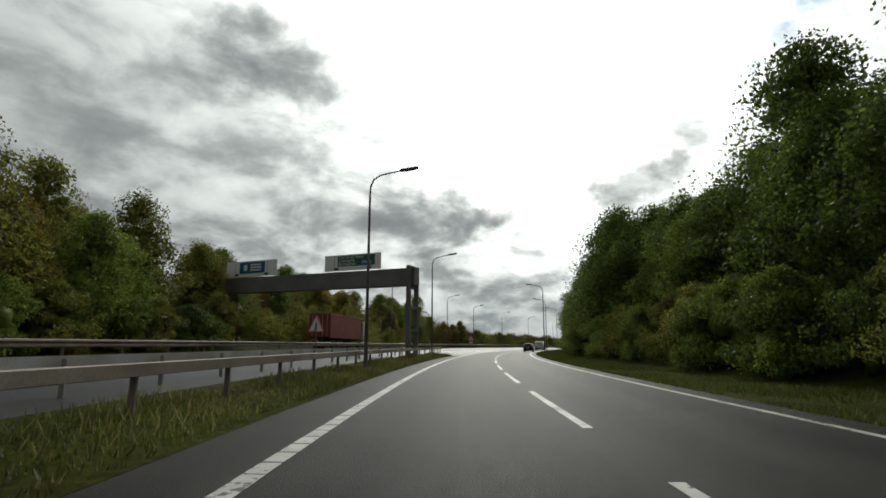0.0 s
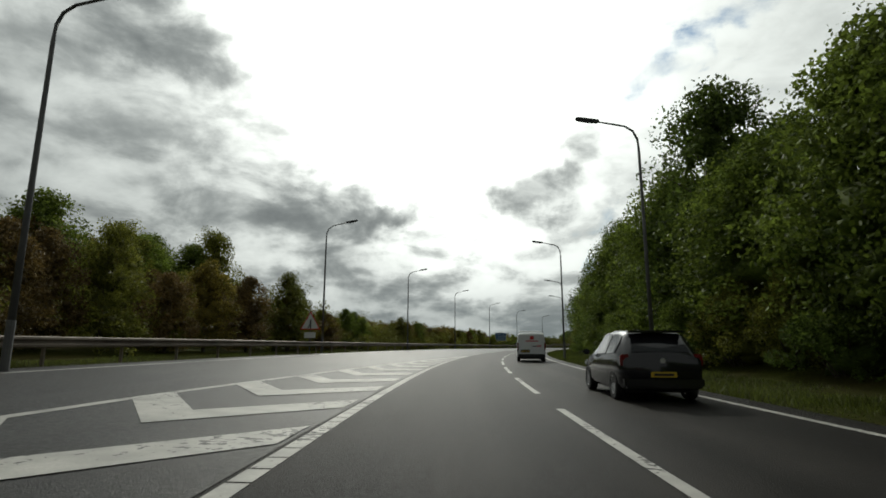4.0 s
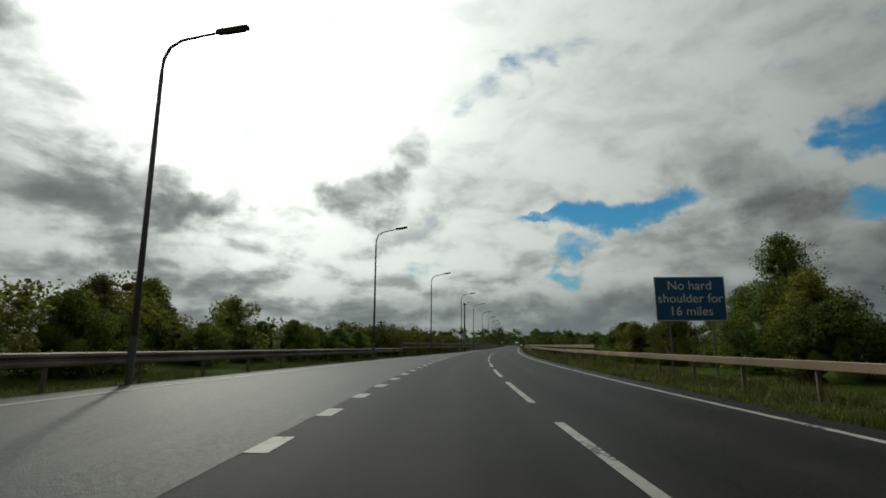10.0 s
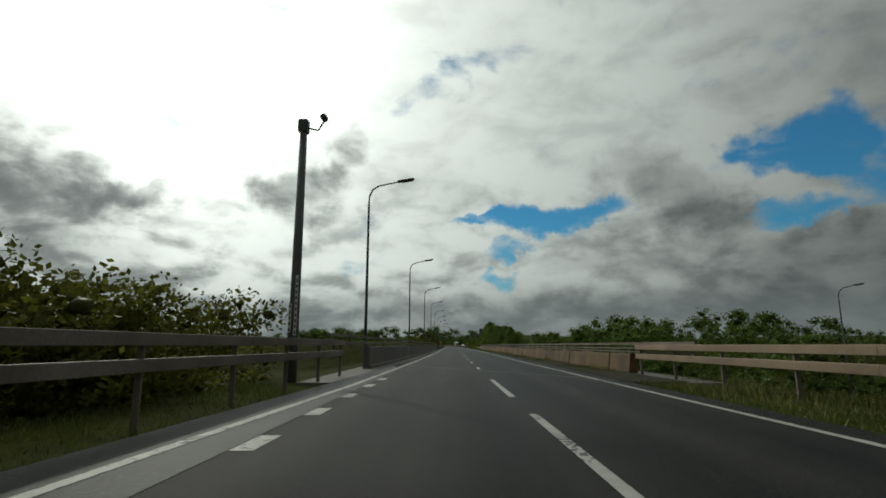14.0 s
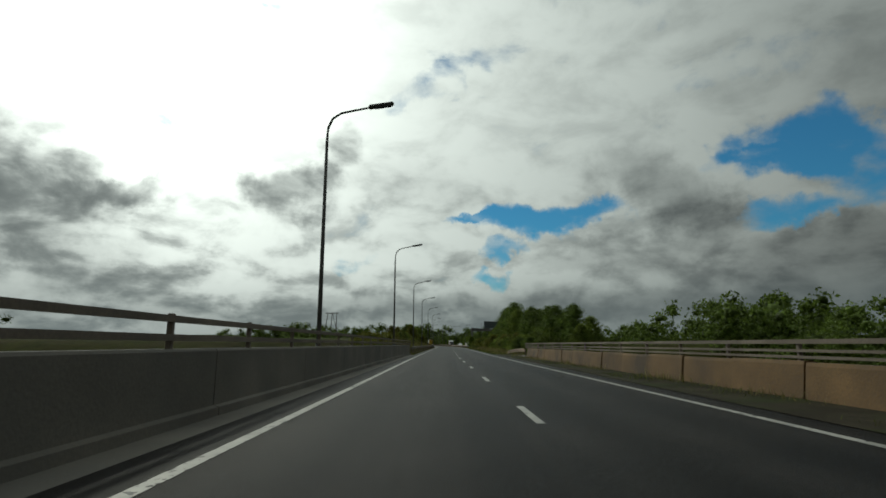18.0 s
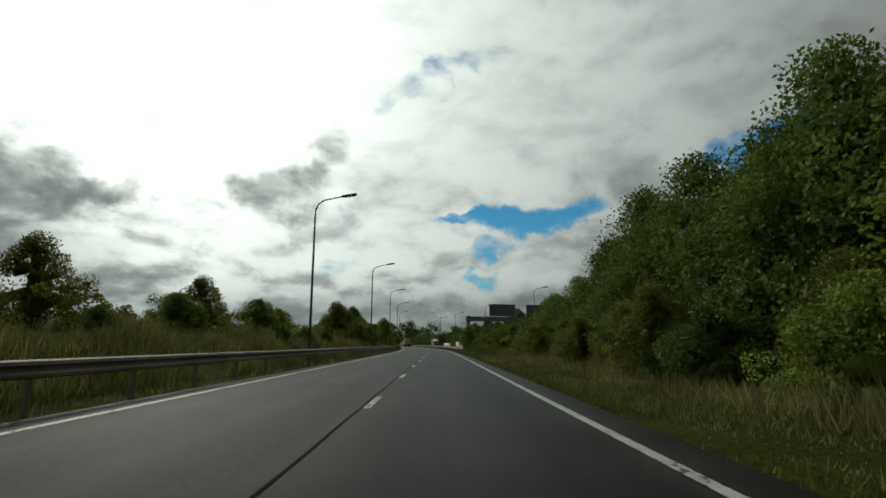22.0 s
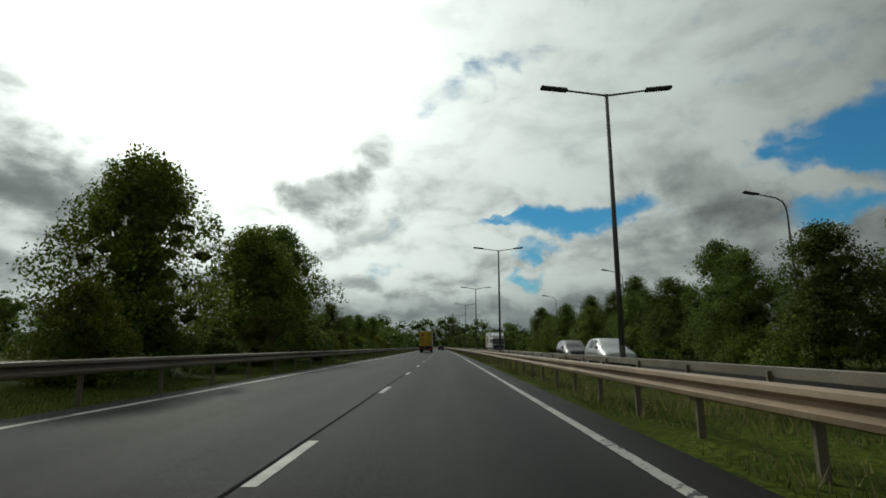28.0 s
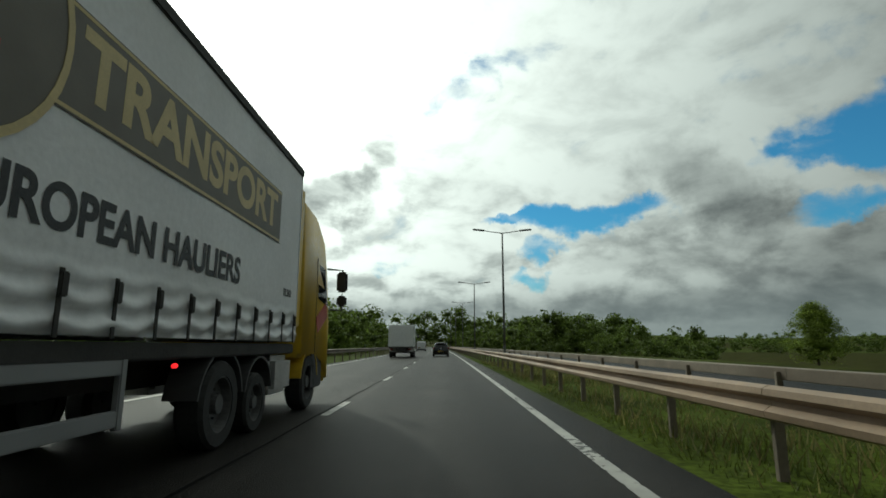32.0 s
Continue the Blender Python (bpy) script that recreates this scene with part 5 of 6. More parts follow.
def articulated_truck(m):
    """Tractor and curtain-sided trailer, facing +y, with the trailer's rear at y = 0."""
    t = thing("articulated_truck", "yellow tractor truck with a grey-white curtain-sided trailer and yellow rear doors", "truck", m)
    H0, H1, W, L = 1.28, 4.33, 2.55, 13.6
    h = W / 2
    # load body
    part("roof", box((W, L, 0.14), (0, L / 2, H1 - 0.05), 0.05), CURTAIN, t, "pale roof with a dark edge trim")
    for side in (-1, 1):
        part("roof_rail", box((0.06, L, 0.13), (side * (h - 0.005), L / 2, H1 - 0.12), 0.015), CHASSIS, t)
        # curtain with shallow folds below
        bm = bmesh.new()
        cols, zs = 205, [H0 - 0.04 + 0.036 * q for q in range(17)] + [H0 + 0.66, H0 + 0.9, H0 + 1.5, H1 - 0.18]
        grid = []
        for i in range(cols):
            y = 0.06 + (L - 0.12) * i / (cols - 1)
            row = []
            for j, z in enumerate(zs):
                fold = max(0, 0.55 - (z - H0)) / 0.6
                wv = fold * (0.034 * math.sin(z * 34 + 1.1 * math.sin(y * 1.7) + 0.9 * math.cos(y * 10.6)) + 0.02 * abs(math.sin((y - 0.35) * math.pi / 0.59)) + 0.014 * math.sin(y * 4.6)) + 0.004 * math.sin(y * 2.3 + z)
                row.append(bm.verts.new((side * (h + wv), y, z)))
            grid.append(row)
        for a, b in zip(grid, grid[1:]):
            for j in range(len(zs) - 1):
                f = bm.faces.new((a[j], b[j], b[j + 1], a[j + 1]) if side > 0 else (a[j], a[j + 1], b[j + 1], b[j]))
                f.smooth = True
        curtain = part("side_curtain", bm, CURTAIN, t, "grey-white fabric curtain with straps")
        strap = None
        for i in range(23):
            y = 0.35 + i * (L - 0.6) / 22
            mm = pose(side * (h + 0.03), y, H0 + 0.17)
            if strap is None or strap[1] != side:
                ob = part("strap", box((0.012, 0.045, 0.46), (0, 0, 0), 0.003), CHASSIS, curtain, m=mm)
                part("buckle", box((0.03, 0.075, 0.17), (side * 0.02, 0, 0.12), 0.01), CHASSIS, curtain, m=mm)
                strap = (ob, side)
            else:
                share(strap[0], curtain, mm)
                bk = new("buckle", [o for o in curtain.children if o.name.startswith("buckle")][0].data)
                bk.parent, bk.matrix_basis = curtain, mm
        # lettering band along the side
        face = pose(side * (h + 0.022), 0, 0, 90, 0, 90 * side)
        if side > 0:
            for y0, y1, nm in ((1.9, 6.0, "name_panel"), (7.75, 12.45, "name_panel")):
                panel = part(nm, box((0.006, y1 - y0, 0.80), (h + 0.010, (y0 + y1) / 2, 3.12), 0.002), PANEL_DARK, curtain, "dark panel with a pale border")
                for z in (2.75, 3.49):
                    part("border", box((0.004, y1 - y0 - 0.04, 0.03), (h + 0.0125, (y0 + y1) / 2, z)), TRUCK_YELLOW_INK, panel)
            for i in range(8):
                part("lettering_bar", box((0.006, 0.34, 0.46), (h + 0.0125, 2.25 + i * 0.48, 3.12), 0.002), TRUCK_YELLOW_INK, curtain)
            text_ob("lettering", "TRANSPORT", 0.70, TRUCK_YELLOW_INK, curtain, pose(h + 0.0135, 10.12, 3.13, 90, 0, 90), 0.001, width=4.3, bold=0.022)
            text_ob("lettering", "CROSS CHANNEL AND", 0.44, BLACK_INK, curtain, pose(h + 0.009, 4.9, 2.06, 90, 0, 90), 0.001, width=3.9, bold=0.012)
            text_ob("lettering", "EUROPEAN HAULIERS", 0.44, BLACK_INK, curtain, pose(h + 0.009, 9.05, 2.06, 90, 0, 90), 0.001, width=3.95, bold=0.012)
            text_ob("lettering", "TL242", 0.16, BLACK_INK, curtain, pose(h + 0.009, 13.0, 2.0, 90, 0, 90), 0.003)
            disc = part("emblem", revolve([(0.0, 0.0), (0.80, 0.0), (0.80, 0.008), (0.0, 0.008)], 36), PANEL_DARK, curtain, "dark round emblem", m=pose(h + 0.008, 6.92, 3.15) @ Matrix.Diagonal((1, 1.2, 1.2, 1)))
            part("emblem_ring", revolve([(0.75, 0.009), (0.80, 0.009), (0.80, 0.013), (0.75, 0.013)], 36), TRUCK_YELLOW_INK, disc)
            for y, z, a, b in ((-0.22, 0.24, 0.16, 0.6), (0.22, 0.24, 0.16, 0.6), (0.0, 0.46, 0.52, 0.14), (0.0, 0.02, 0.52, 0.13), (-0.2, -0.34, 0.15, 0.5), (0.14, -0.2, 0.34, 0.12), (0.14, -0.52, 0.34, 0.12), (0.28, -0.36, 0.12, 0.3)):
                part("emblem_stroke", box((0.006, a, b), (0.014, y, z), 0.002), EMBLEM_RED, disc, "red stroke")
            part("hazard_diamond", box((0.006, 0.36, 0.36), (h + 0.03, 1.35, 1.98), 0.002), CURTAIN, curtain, m=pose(0, 1.35, 1.98, 45, 0, 0) @ pose(0, -1.35, -1.98))
    # rear doors
    for side in (-1, 1):
        d = part("rear_door", box((1.22, 0.06, H1 - H0 - 0.1), (side * 0.62, 0.0, (H0 + H1) / 2 - 0.02), 0.01), YELLOW, t, "dirty yellow rear door")
        for x in (side * 0.18, side * 1.0):
            part("lock_rod", tube([(x, -0.055, H0 + 0.06), (x, -0.055, H1 - 0.1)], 0.017, 8), YELLOW, d)
        for z in (1.75, 2.35, 3.0, 3.7):
            part("hinge", box((0.24, 0.03, 0.06), (side * 1.16, -0.045, z), 0.008), YELLOW, d)
        for z in (1.62, 1.9):
            part("lock_handle", box((0.34, 0.03, 0.05), (side * 0.55, -0.075, z), 0.01), YELLOW, d)
        text_ob("lettering", "PHONE" if side < 0 else "FAX", 0.19, INK_BROWN, d, pose(side * 0.62, -0.036, 2.95, 90, 0, 0), 0.003)
        for z, w in ((2.72, 0.6), (2.46, 0.8), (2.02, 1.0)):
            part("lettering_bar", box((w, 0.006, 0.10), (side * 0.62, -0.034, z)), INK_BROWN, d)
        text_ob("lettering", "TL242", 0.17, INK_BROWN, d, pose(side * 0.8, -0.036, 1.82, 90, 0, 0), 0.003)
    part("emblem", revolve([(0.0, 0.0), (0.32, 0.0), (0.32, 0.008), (0.0, 0.008)], 28), EMBLEM_RED, t, "faded red round emblem", m=pose(-0.62, -0.04, 3.6, 0, 0, -90))
    text_ob("lettering", "TRANSPORT", 0.24, INK_BROWN, t, pose(0.62, -0.036, 3.42, 90, 0, 0), 0.003, width=0.98)
    part("lettering_bar", box((0.96, 0.006, 0.17), (0.62, -0.036, 3.72)), INK_BROWN, t)
    part("warning_board", box((0.52, 0.012, 0.2), (0.86, -0.04, 1.48), 0.003), EMBLEM_RED, t, "faded orange-red warning board")
    part("door_frame", box((W, 0.08, 0.12), (0, 0.02, H0 - 0.04), 0.02), CHASSIS, t)
    for side in (-1, 1):
        part("corner_post", box((0.08, 0.1, H1 - H0), (side * (h - 0.03), 0.03, (H0 + H1) / 2 - 0.05), 0.015), YELLOW, t)
    part("front_wall", box((W, 0.06, H1 - H0), (0, L, (H0 + H1) / 2 - 0.05), 0.02), CURTAIN, t)
    part("floor_frame", box((W - 0.04, L, 0.16), (0, L / 2, H0 - 0.16), 0.02), CHASSIS, t)
    for x in (-0.45, 0.45):
        part("chassis_beam", box((0.14, L - 0.4, 0.34), (x, L / 2, H0 - 0.38), 0.02), CHASSIS, t)
    part("rear_bumper", box((2.4, 0.12, 0.14), (0, 0.1, 0.52), 0.02), CHASSIS, t)
    part("light_bar", box((2.3, 0.06, 0.22), (0, 0.02, 1.0), 0.02), CHASSIS, t)
    for side in (-1, 1):
        part("tail_light", box((0.34, 0.05, 0.13), (side * 0.95, -0.02, 0.86), 0.015), RED_LENS, t)
        part("tail_bulb", box((0.12, 0.03, 0.09), (side * 0.95, -0.045, 0.86), 0.01), RED_LIT, t, "lit red tail lamp")
        part("mud_flap", box((0.5, 0.02, 0.5), (side * 0.98, 0.5, 0.6), 0.005), RUBBER, t)
        g = part("side_guard", box((0.05, 4.0, 0.13), (side * (h - 0.05), 6.95, 1.0), 0.01), GUARD, t, "pale aluminium side guard")
        part("lower_rail", box((0.05, 4.0, 0.13), (side * (h - 0.05), 6.95, 0.6), 0.01), GUARD, g)
        for y in (4.98, 8.92):
            part("upright", box((0.06, 0.08, 0.56), (side * (h - 0.05), y, 0.79), 0.01), GUARD, g)
        part("marker_lamp", box((0.03, 0.09, 0.045), (side * (h - 0.02), 9.7, 0.98), 0.01), RED_LIT, t, "lit red marker lamp")
    plate = part("number_plate", box((0.5, 0.015, 0.2), (-0.1, -0.05, 1.02), 0.004), PLATE_Y, t, "yellow number plate")
    part("plate_mark", box((0.38, 0.006, 0.06), (-0.1, -0.062, 1.06)), BLACK_INK, plate)
    part("plate_mark", box((0.38, 0.006, 0.06), (-0.1, -0.062, 0.97)), BLACK_INK, plate)
    truck_wheels(t, (2.1, 3.42, 4.74), h)
    for y in (2.1, 3.42, 4.74):
        arch(t, y, h)
    # tractor
    y0 = L + 0.35
    y1 = y0 + 2.3
    sec = []
    for y, zf, zt, w in ((y0, 1.0, 3.75, 1.0), (y0 + 0.1, 0.95, 3.95, 1.02), (y0 + 1.2, 0.95, 3.86, 1.02), (y1 - 0.42, 0.75, 3.5, 1.02), (y1 - 0.12, 0.45, 2.85, 1.02), (y1, 0.4, 1.9, 0.99)):
        hw = 1.24 * w
        sec.append([(hw, y, zf), (hw, y, zf + (zt - zf) * 0.55), (hw * 0.95, y, zt - 0.12), (hw * 0.85, y, zt), (-hw * 0.85, y, zt), (-hw * 0.95, y, zt - 0.12), (-hw, y, zf + (zt - zf) * 0.55), (-hw, y, zf)])
    bm = loft(sec)
    bmesh.ops.bevel(bm, geom=[e for e in bm.edges if e.calc_face_angle(0) > 0.5], offset=0.06, segments=2, affect="EDGES")
    cab = part("cab", bm, YELLOW, t, "yellow cab", smooth=True)
    for side in (-1, 1):
        part("air_deflector", box((0.05, 0.42, 2.5), (side * 1.2, y0 - 0.16, 2.75), 0.02), YELLOW, t)
        bm = bmesh.new()
        vs = [bm.verts.new(p) for p in ((side * 1.275, y1 - 1.15, 2.1), (side * 1.275, y1 - 0.28, 2.0), (side * 1.25, y1 - 0.5, 2.78), (side * 1.25, y1 - 1.15, 2.82))]
        bm.faces.new(vs)
        bmesh.ops.solidify(bm, geom=bm.faces[:], thickness=0.012)
        part("side_window", bm, GLASS, cab)
        part("door_seam", box((0.01, 0.015, 1.9), (side * 1.266, y1 - 1.25, 1.95)), CHASSIS, cab)
        arm = part("mirror_arm", tube([(side * 1.2, y1 - 0.1, 2.85), (side * 1.5, y1 + 0.1, 2.85), (side * 1.5, y1 + 0.1, 1.95), (side * 1.22, y1 - 0.1, 1.95)], 0.025, 8), PLASTIC, cab)
        part("mirror", box((0.24, 0.12, 0.46), (side * 1.5, y1 + 0.08, 2.58), 0.04), PLASTIC, arm)
        part("lower_mirror", box((0.22, 0.12, 0.24), (side * 1.5, y1 + 0.08, 2.15), 0.04), PLASTIC, arm)
        part("step_panel", box((0.06, 0.9, 0.75), (side * 1.2, y1 - 0.9, 0.72), 0.03), PLASTIC, cab)
        part("fuel_tank", box((0.55, 0.95, 0.6), (side * 0.92, y0 - 0.68, 0.72), 0.09), ALLOY, t, "grey metal fuel tank")
        part("side_stripe", box((0.008, 0.9, 0.34), (side * 1.27, y1 - 0.75, 1.75), 0.002), EMBLEM_RED, cab, m=pose(0, y1 - 0.75, 1.75, 24 if side > 0 else 24, 0, 0) @ pose(0, -(y1 - 0.75), -1.75))
    part("windscreen", box((2.1, 0.03, 0.85), (0, y1 - 0.13, 2.35), 0.01), GLASS, cab, m=pose(0, y1 - 0.13, 2.35, 18, 0, 0) @ pose(0, -(y1 - 0.13), -2.35))
    part("roof_deflector", box((2.2, 1.1, 0.45), (0, y0 + 0.62, 3.88), 0.16, taper=(0.92, 0.5)), YELLOW, cab)
    part("tractor_frame", box((0.9, 4.6, 0.3), (0, y0 - 1.6, 0.85), 0.03), CHASSIS, t)
    wy = (10.9, 12.12, y1 - 1.45)
    truck_wheels(t, wy[:1] + wy[2:], 1.25, 0.5, 0.32)
    truck_wheels(t, wy[1:2], 1.22, 0.40, 0.28)
    for y in wy[:2]:
        arch(t, y, 1.25, 0.6 if y < 12 else 0.5, ARCH_GREY)
    arch(t, wy[2], 1.26, 0.6, YELLOW)
    return t


PANEL_DARK = mat("dark olive print", (0.13, 0.115, 0.09), 0.6, var=0.12, bump=0.05)
TRUCK_YELLOW_INK = mat("pale yellow print", (0.56, 0.45, 0.22), 0.6, var=0.12, bump=0.05)
EMBLEM_RED = mat("faded red print", (0.42, 0.085, 0.06), 0.6, var=0.12, bump=0.05)
INK_BROWN = mat("dark brown print", (0.10, 0.065, 0.03), 0.6, var=0.2, bump=0)
ARCH_GREY = mat("grey mudguard plastic", (0.055, 0.055, 0.057), 0.6, var=0.15, bump=0.05)
articulated_truck(along(754.6, -1.78, 0.0))


def rigid_truck(label, m, box_len, paint, opposite=False, emblem=False, height=3.9, cab_h=2.9, group=""):
    """A box-bodied truck facing +y with its rear at y = 0."""
    t = thing("box_truck", label, "truck", m, group)
    z0 = 1.0
    part("load_box", box((2.5, box_len, height - z0), (0, box_len / 2, (z0 + height) / 2), 0.04), paint, t)
    part("box_skirt", box((2.52, box_len + 0.02, 0.1), (0, box_len / 2, z0 + 0.02), 0.02), CHASSIS, t)
    for side in (-1, 1):
        part("side_trim", box((0.02, box_len - 0.1, 0.05), (side * 1.255, box_len / 2, z0 + 0.95), 0.005), paint, t)
        part("rear_door", box((1.2, 0.03, height - z0 - 0.2), (side * 0.61, -0.012, (z0 + height) / 2), 0.01), paint, t)
        part("tail_light", box((0.3, 0.05, 0.14), (side * 0.95, -0.02, 0.8), 0.015), RED_LENS, t)
        part("side_guard", box((0.05, box_len * 0.42, 0.12), (side * 1.2, box_len * 0.55, 0.72), 0.01), ALLOY, t)
    part("chassis", box((1.0, box_len + 1.8, 0.3), (0, box_len / 2 + 0.9, 0.78), 0.03), CHASSIS, t)
    part("rear_bumper", box((2.3, 0.1, 0.16), (0, 0.05, 0.5), 0.02), CHASSIS, t)
    y0, y1 = box_len + 0.15, box_len + 1.95
    sec = []
    for y, zf, zt, w in ((y0, 0.9, cab_h, 1.0), (y1 - 0.5, 0.8, cab_h, 1.0), (y1 - 0.12, 0.45, cab_h - 0.25, 0.98), (y1, 0.4, 1.75, 0.95)):
        hw = 1.2 * w
        sec.append([(hw, y, zf), (hw, y, zf + (zt - zf) * 0.55), (hw * 0.96, y, zt - 0.1), (hw * 0.88, y, zt), (-hw * 0.88, y, zt), (-hw * 0.96, y, zt - 0.1), (-hw, y, zf + (zt - zf) * 0.55), (-hw, y, zf)])
    bm = loft(sec)
    bmesh.ops.bevel(bm, geom=[e for e in bm.edges if e.calc_face_angle(0) > 0.5], offset=0.05, segments=2, affect="EDGES")
    cab = part("cab", bm, paint, t, smooth=True)
    top = cab_h + (height - cab_h) * 0.68
    prof = [(0.0, cab_h - 0.05, top, 1.12), (0.5, cab_h - 0.05, top, 1.12), (0.95, cab_h - 0.05, top - 0.10, 1.08), (1.35, cab_h - 0.05, top - 0.32, 1.0), (1.6, cab_h - 0.05, cab_h + 0.02, 0.92)]
    bm = loft([[(w, y0 + 0.08 + y, a), (w, y0 + 0.08 + y, b - 0.12 * (b - a)), (w * 0.88, y0 + 0.08 + y, b), (-w * 0.88, y0 + 0.08 + y, b), (-w, y0 + 0.08 + y, b - 0.12 * (b - a)), (-w, y0 + 0.08 + y, a)] for y, a, b, w in prof])
    part("roof_deflector", bm, paint, cab, smooth=True)
    part("cab_side_fairing", box((2.3, 0.42, cab_h - 1.0), (0, y0 - 0.02, (cab_h + 1.0) / 2 + 0.03), 0.05), paint, cab)
    part("windscreen", box((2.16, 0.03, 0.95), (0, y1 - 0.05, 2.15), 0.01), GLASS, cab, m=pose(0, y1 - 0.05, 2.15, 10, 0, 0) @ pose(0, -(y1 - 0.05), -2.15))
    part("grille", box((1.9, 0.05, 0.6), (0, y1 + 0.005, 1.2), 0.03), PLASTIC, cab)
    part("bumper", box((2.36, 0.25, 0.45), (0, y1 - 0.03, 0.6), 0.06), PLASTIC, cab)
    part("sun_visor", box((2.2, 0.25, 0.06), (0, y1 + 0.02, 2.75), 0.02), paint, cab)
    for side in (-1, 1):
        part("headlight", box((0.35, 0.06, 0.2), (side * 0.95, y1 + 0.01, 0.82), 0.03), LENS, cab)
        part("side_window", box((0.012, 0.75, 0.7), (side * 1.2, y1 - 0.75, 2.15), 0.003), GLASS, cab)
        part("mirror", box((0.2, 0.12, 0.5), (side * 1.42, y1 + 0.05, 2.2), 0.04), PLASTIC, cab)
        part("fuel_tank", box((0.45, 1.1, 0.5), (side * 0.95, y0 - 0.9, 0.68), 0.08), ALLOY, t)
    truck_wheels(t, (box_len * 0.28, y1 - 1.05), 1.22, 0.48, 0.3)
    for y in (box_len * 0.28, y1 - 1.05):
        arch(t, y, 1.22, 0.58, paint)
    if emblem:
        # a red faceted emblem and short dark blocks of lettering on both flanks
        for side in (-1, 1):
            em = None
            for shape in ([(0, 1.28), (0.72, 0.78), (0, 0.18), (-0.72, 0.78)], [(-0.98, 0.62), (-0.10, 0.02), (-0.10, -1.0), (-0.24, -1.12), (-0.98, -0.62)], [(0.98, 0.62), (0.10, 0.02), (0.10, -1.0), (0.0, -1.28), (0.98, -0.62)]):
                bm = bmesh.new()
                vs = [bm.verts.new((side * 1.262, 2.25 + a, 2.33 + b * 0.97)) for a, b in shape]
                fc = bm.faces.new(vs if side < 0 else vs[::-1])
                g = bmesh.ops.extrude_face_region(bm, geom=[fc])
                bmesh.ops.translate(bm, verts=[v for v in g["geom"] if isinstance(v, bmesh.types.BMVert)], vec=(-side * 0.01, 0, 0))
                bmesh.ops.recalc_face_normals(bm, faces=bm.faces)
                part("emblem_facet", bm, SIGN_RED, t, "red printed facet of the emblem")
            for i, (h0, h1) in enumerate(((2.0, 3.3), (1.6, 2.95), (2.0, 3.3))):
                part("lettering_bar", box((0.012, 0.5, h1 - h0), (side * 1.257, 4.0 + i * 0.75, (h0 + h1) / 2), 0.002), INK_GREY, t, "dark grey block of lettering")
    return t


INK_GREY = mat("dark grey print", (0.05, 0.05, 0.052), 0.6, var=0.1, bump=0)
rigid_truck("white box truck with a red emblem on the opposite carriageway", along(756.0, 11.9, 0, 180), 10.3, WHITE, emblem=True, height=3.9)
rigid_truck("white box truck driving ahead in the inner lane", along(812, -2.2, 0), 4.2, WHITE, height=3.2, cab_h=2.5)


def container_lorry(m):
    t = thing("container_lorry", "lorry with a corrugated red shipping container behind the barrier", "truck", m)
    L = 12.2
    n = 120
    for side in (-1, 1):
        bm = bmesh.new()
        rows = []
        for i in range(n + 1):
            y = L * i / n
            x = side * (1.22 - (0.035 if (i // 2) % 2 else 0.0))
            rows.append([bm.verts.new((x, y, 1.35)), bm.verts.new((x, y, 3.85))])
        for a, b in zip(rows, rows[1:]):
            bm.faces.new((a[0], b[0], b[1], a[1]) if side > 0 else (a[0], a[1], b[1], b[0]))
        part("container_side", bm, CONTAINER, t, "corrugated red steel side")
        for z in (1.3, 3.88):
            part("side_rail", box((0.1, L, 0.12), (side * 1.2, L / 2, z), 0.015), CONTAINER, t)
        for y in (0.05, L - 0.05):
            part("corner_post", box((0.14, 0.14, 2.7), (side * 1.18, y, 2.6), 0.015), CONTAINER, t)
        d = part("container_door", box((1.14, 0.06, 2.45), (side * 0.59, 0.0, 2.6), 0.01), CONTAINER, t)
        for x in (0.3, 0.85):
            part("lock_rod", tube([(side * x, -0.06, 1.4), (side * x, -0.06, 3.8)], 0.02, 8), ALLOY, d)
    part("container_roof", box((2.4, L, 0.06), (0, L / 2, 3.9), 0.01), CONTAINER, t)
    part("container_front", box((2.4, 0.06, 2.5), (0, L - 0.02, 2.6), 0.01), CONTAINER, t)
    part("trailer_frame", box((1.0, L + 1.5, 0.3), (0, L / 2 + 0.7, 1.05), 0.03), CHASSIS, t)
    y0 = L + 0.6
    cab = part("cab", box((2.44, 2.1, 2.9), (0, y0 + 1.05, 2.1), 0.14, taper=(0.94, 0.88)), CAB_GREEN, t, "pale green cab", smooth=False)
    part("windscreen", box((2.0, 0.03, 0.9), (0, y0 + 2.02, 2.5), 0.01), GLASS, cab)
    for side in (-1, 1):
        part("side_window", box((0.015, 0.7, 0.7), (side * 1.19, y0 + 1.45, 2.5), 0.003), GLASS, cab)
    truck_wheels(t, (1.6, 2.9, 4.2, L - 0.6, y0 + 0.9), 1.24)
    return t


CAB_GREEN = mat("pale green cab paint", (0.20, 0.30, 0.26), 0.4, var=0.08, bump=0)
container_lorry(along(56, -19.6, gz(62, -19.6) + 0.05, 0))


# ---- signs and gantries ----
def placard(parent, name, w, h, z, material, y=0.0, x=0.0, t=0.03):
    return part(name, box((w, t, h), (x, y, z), 0.008), material, parent)


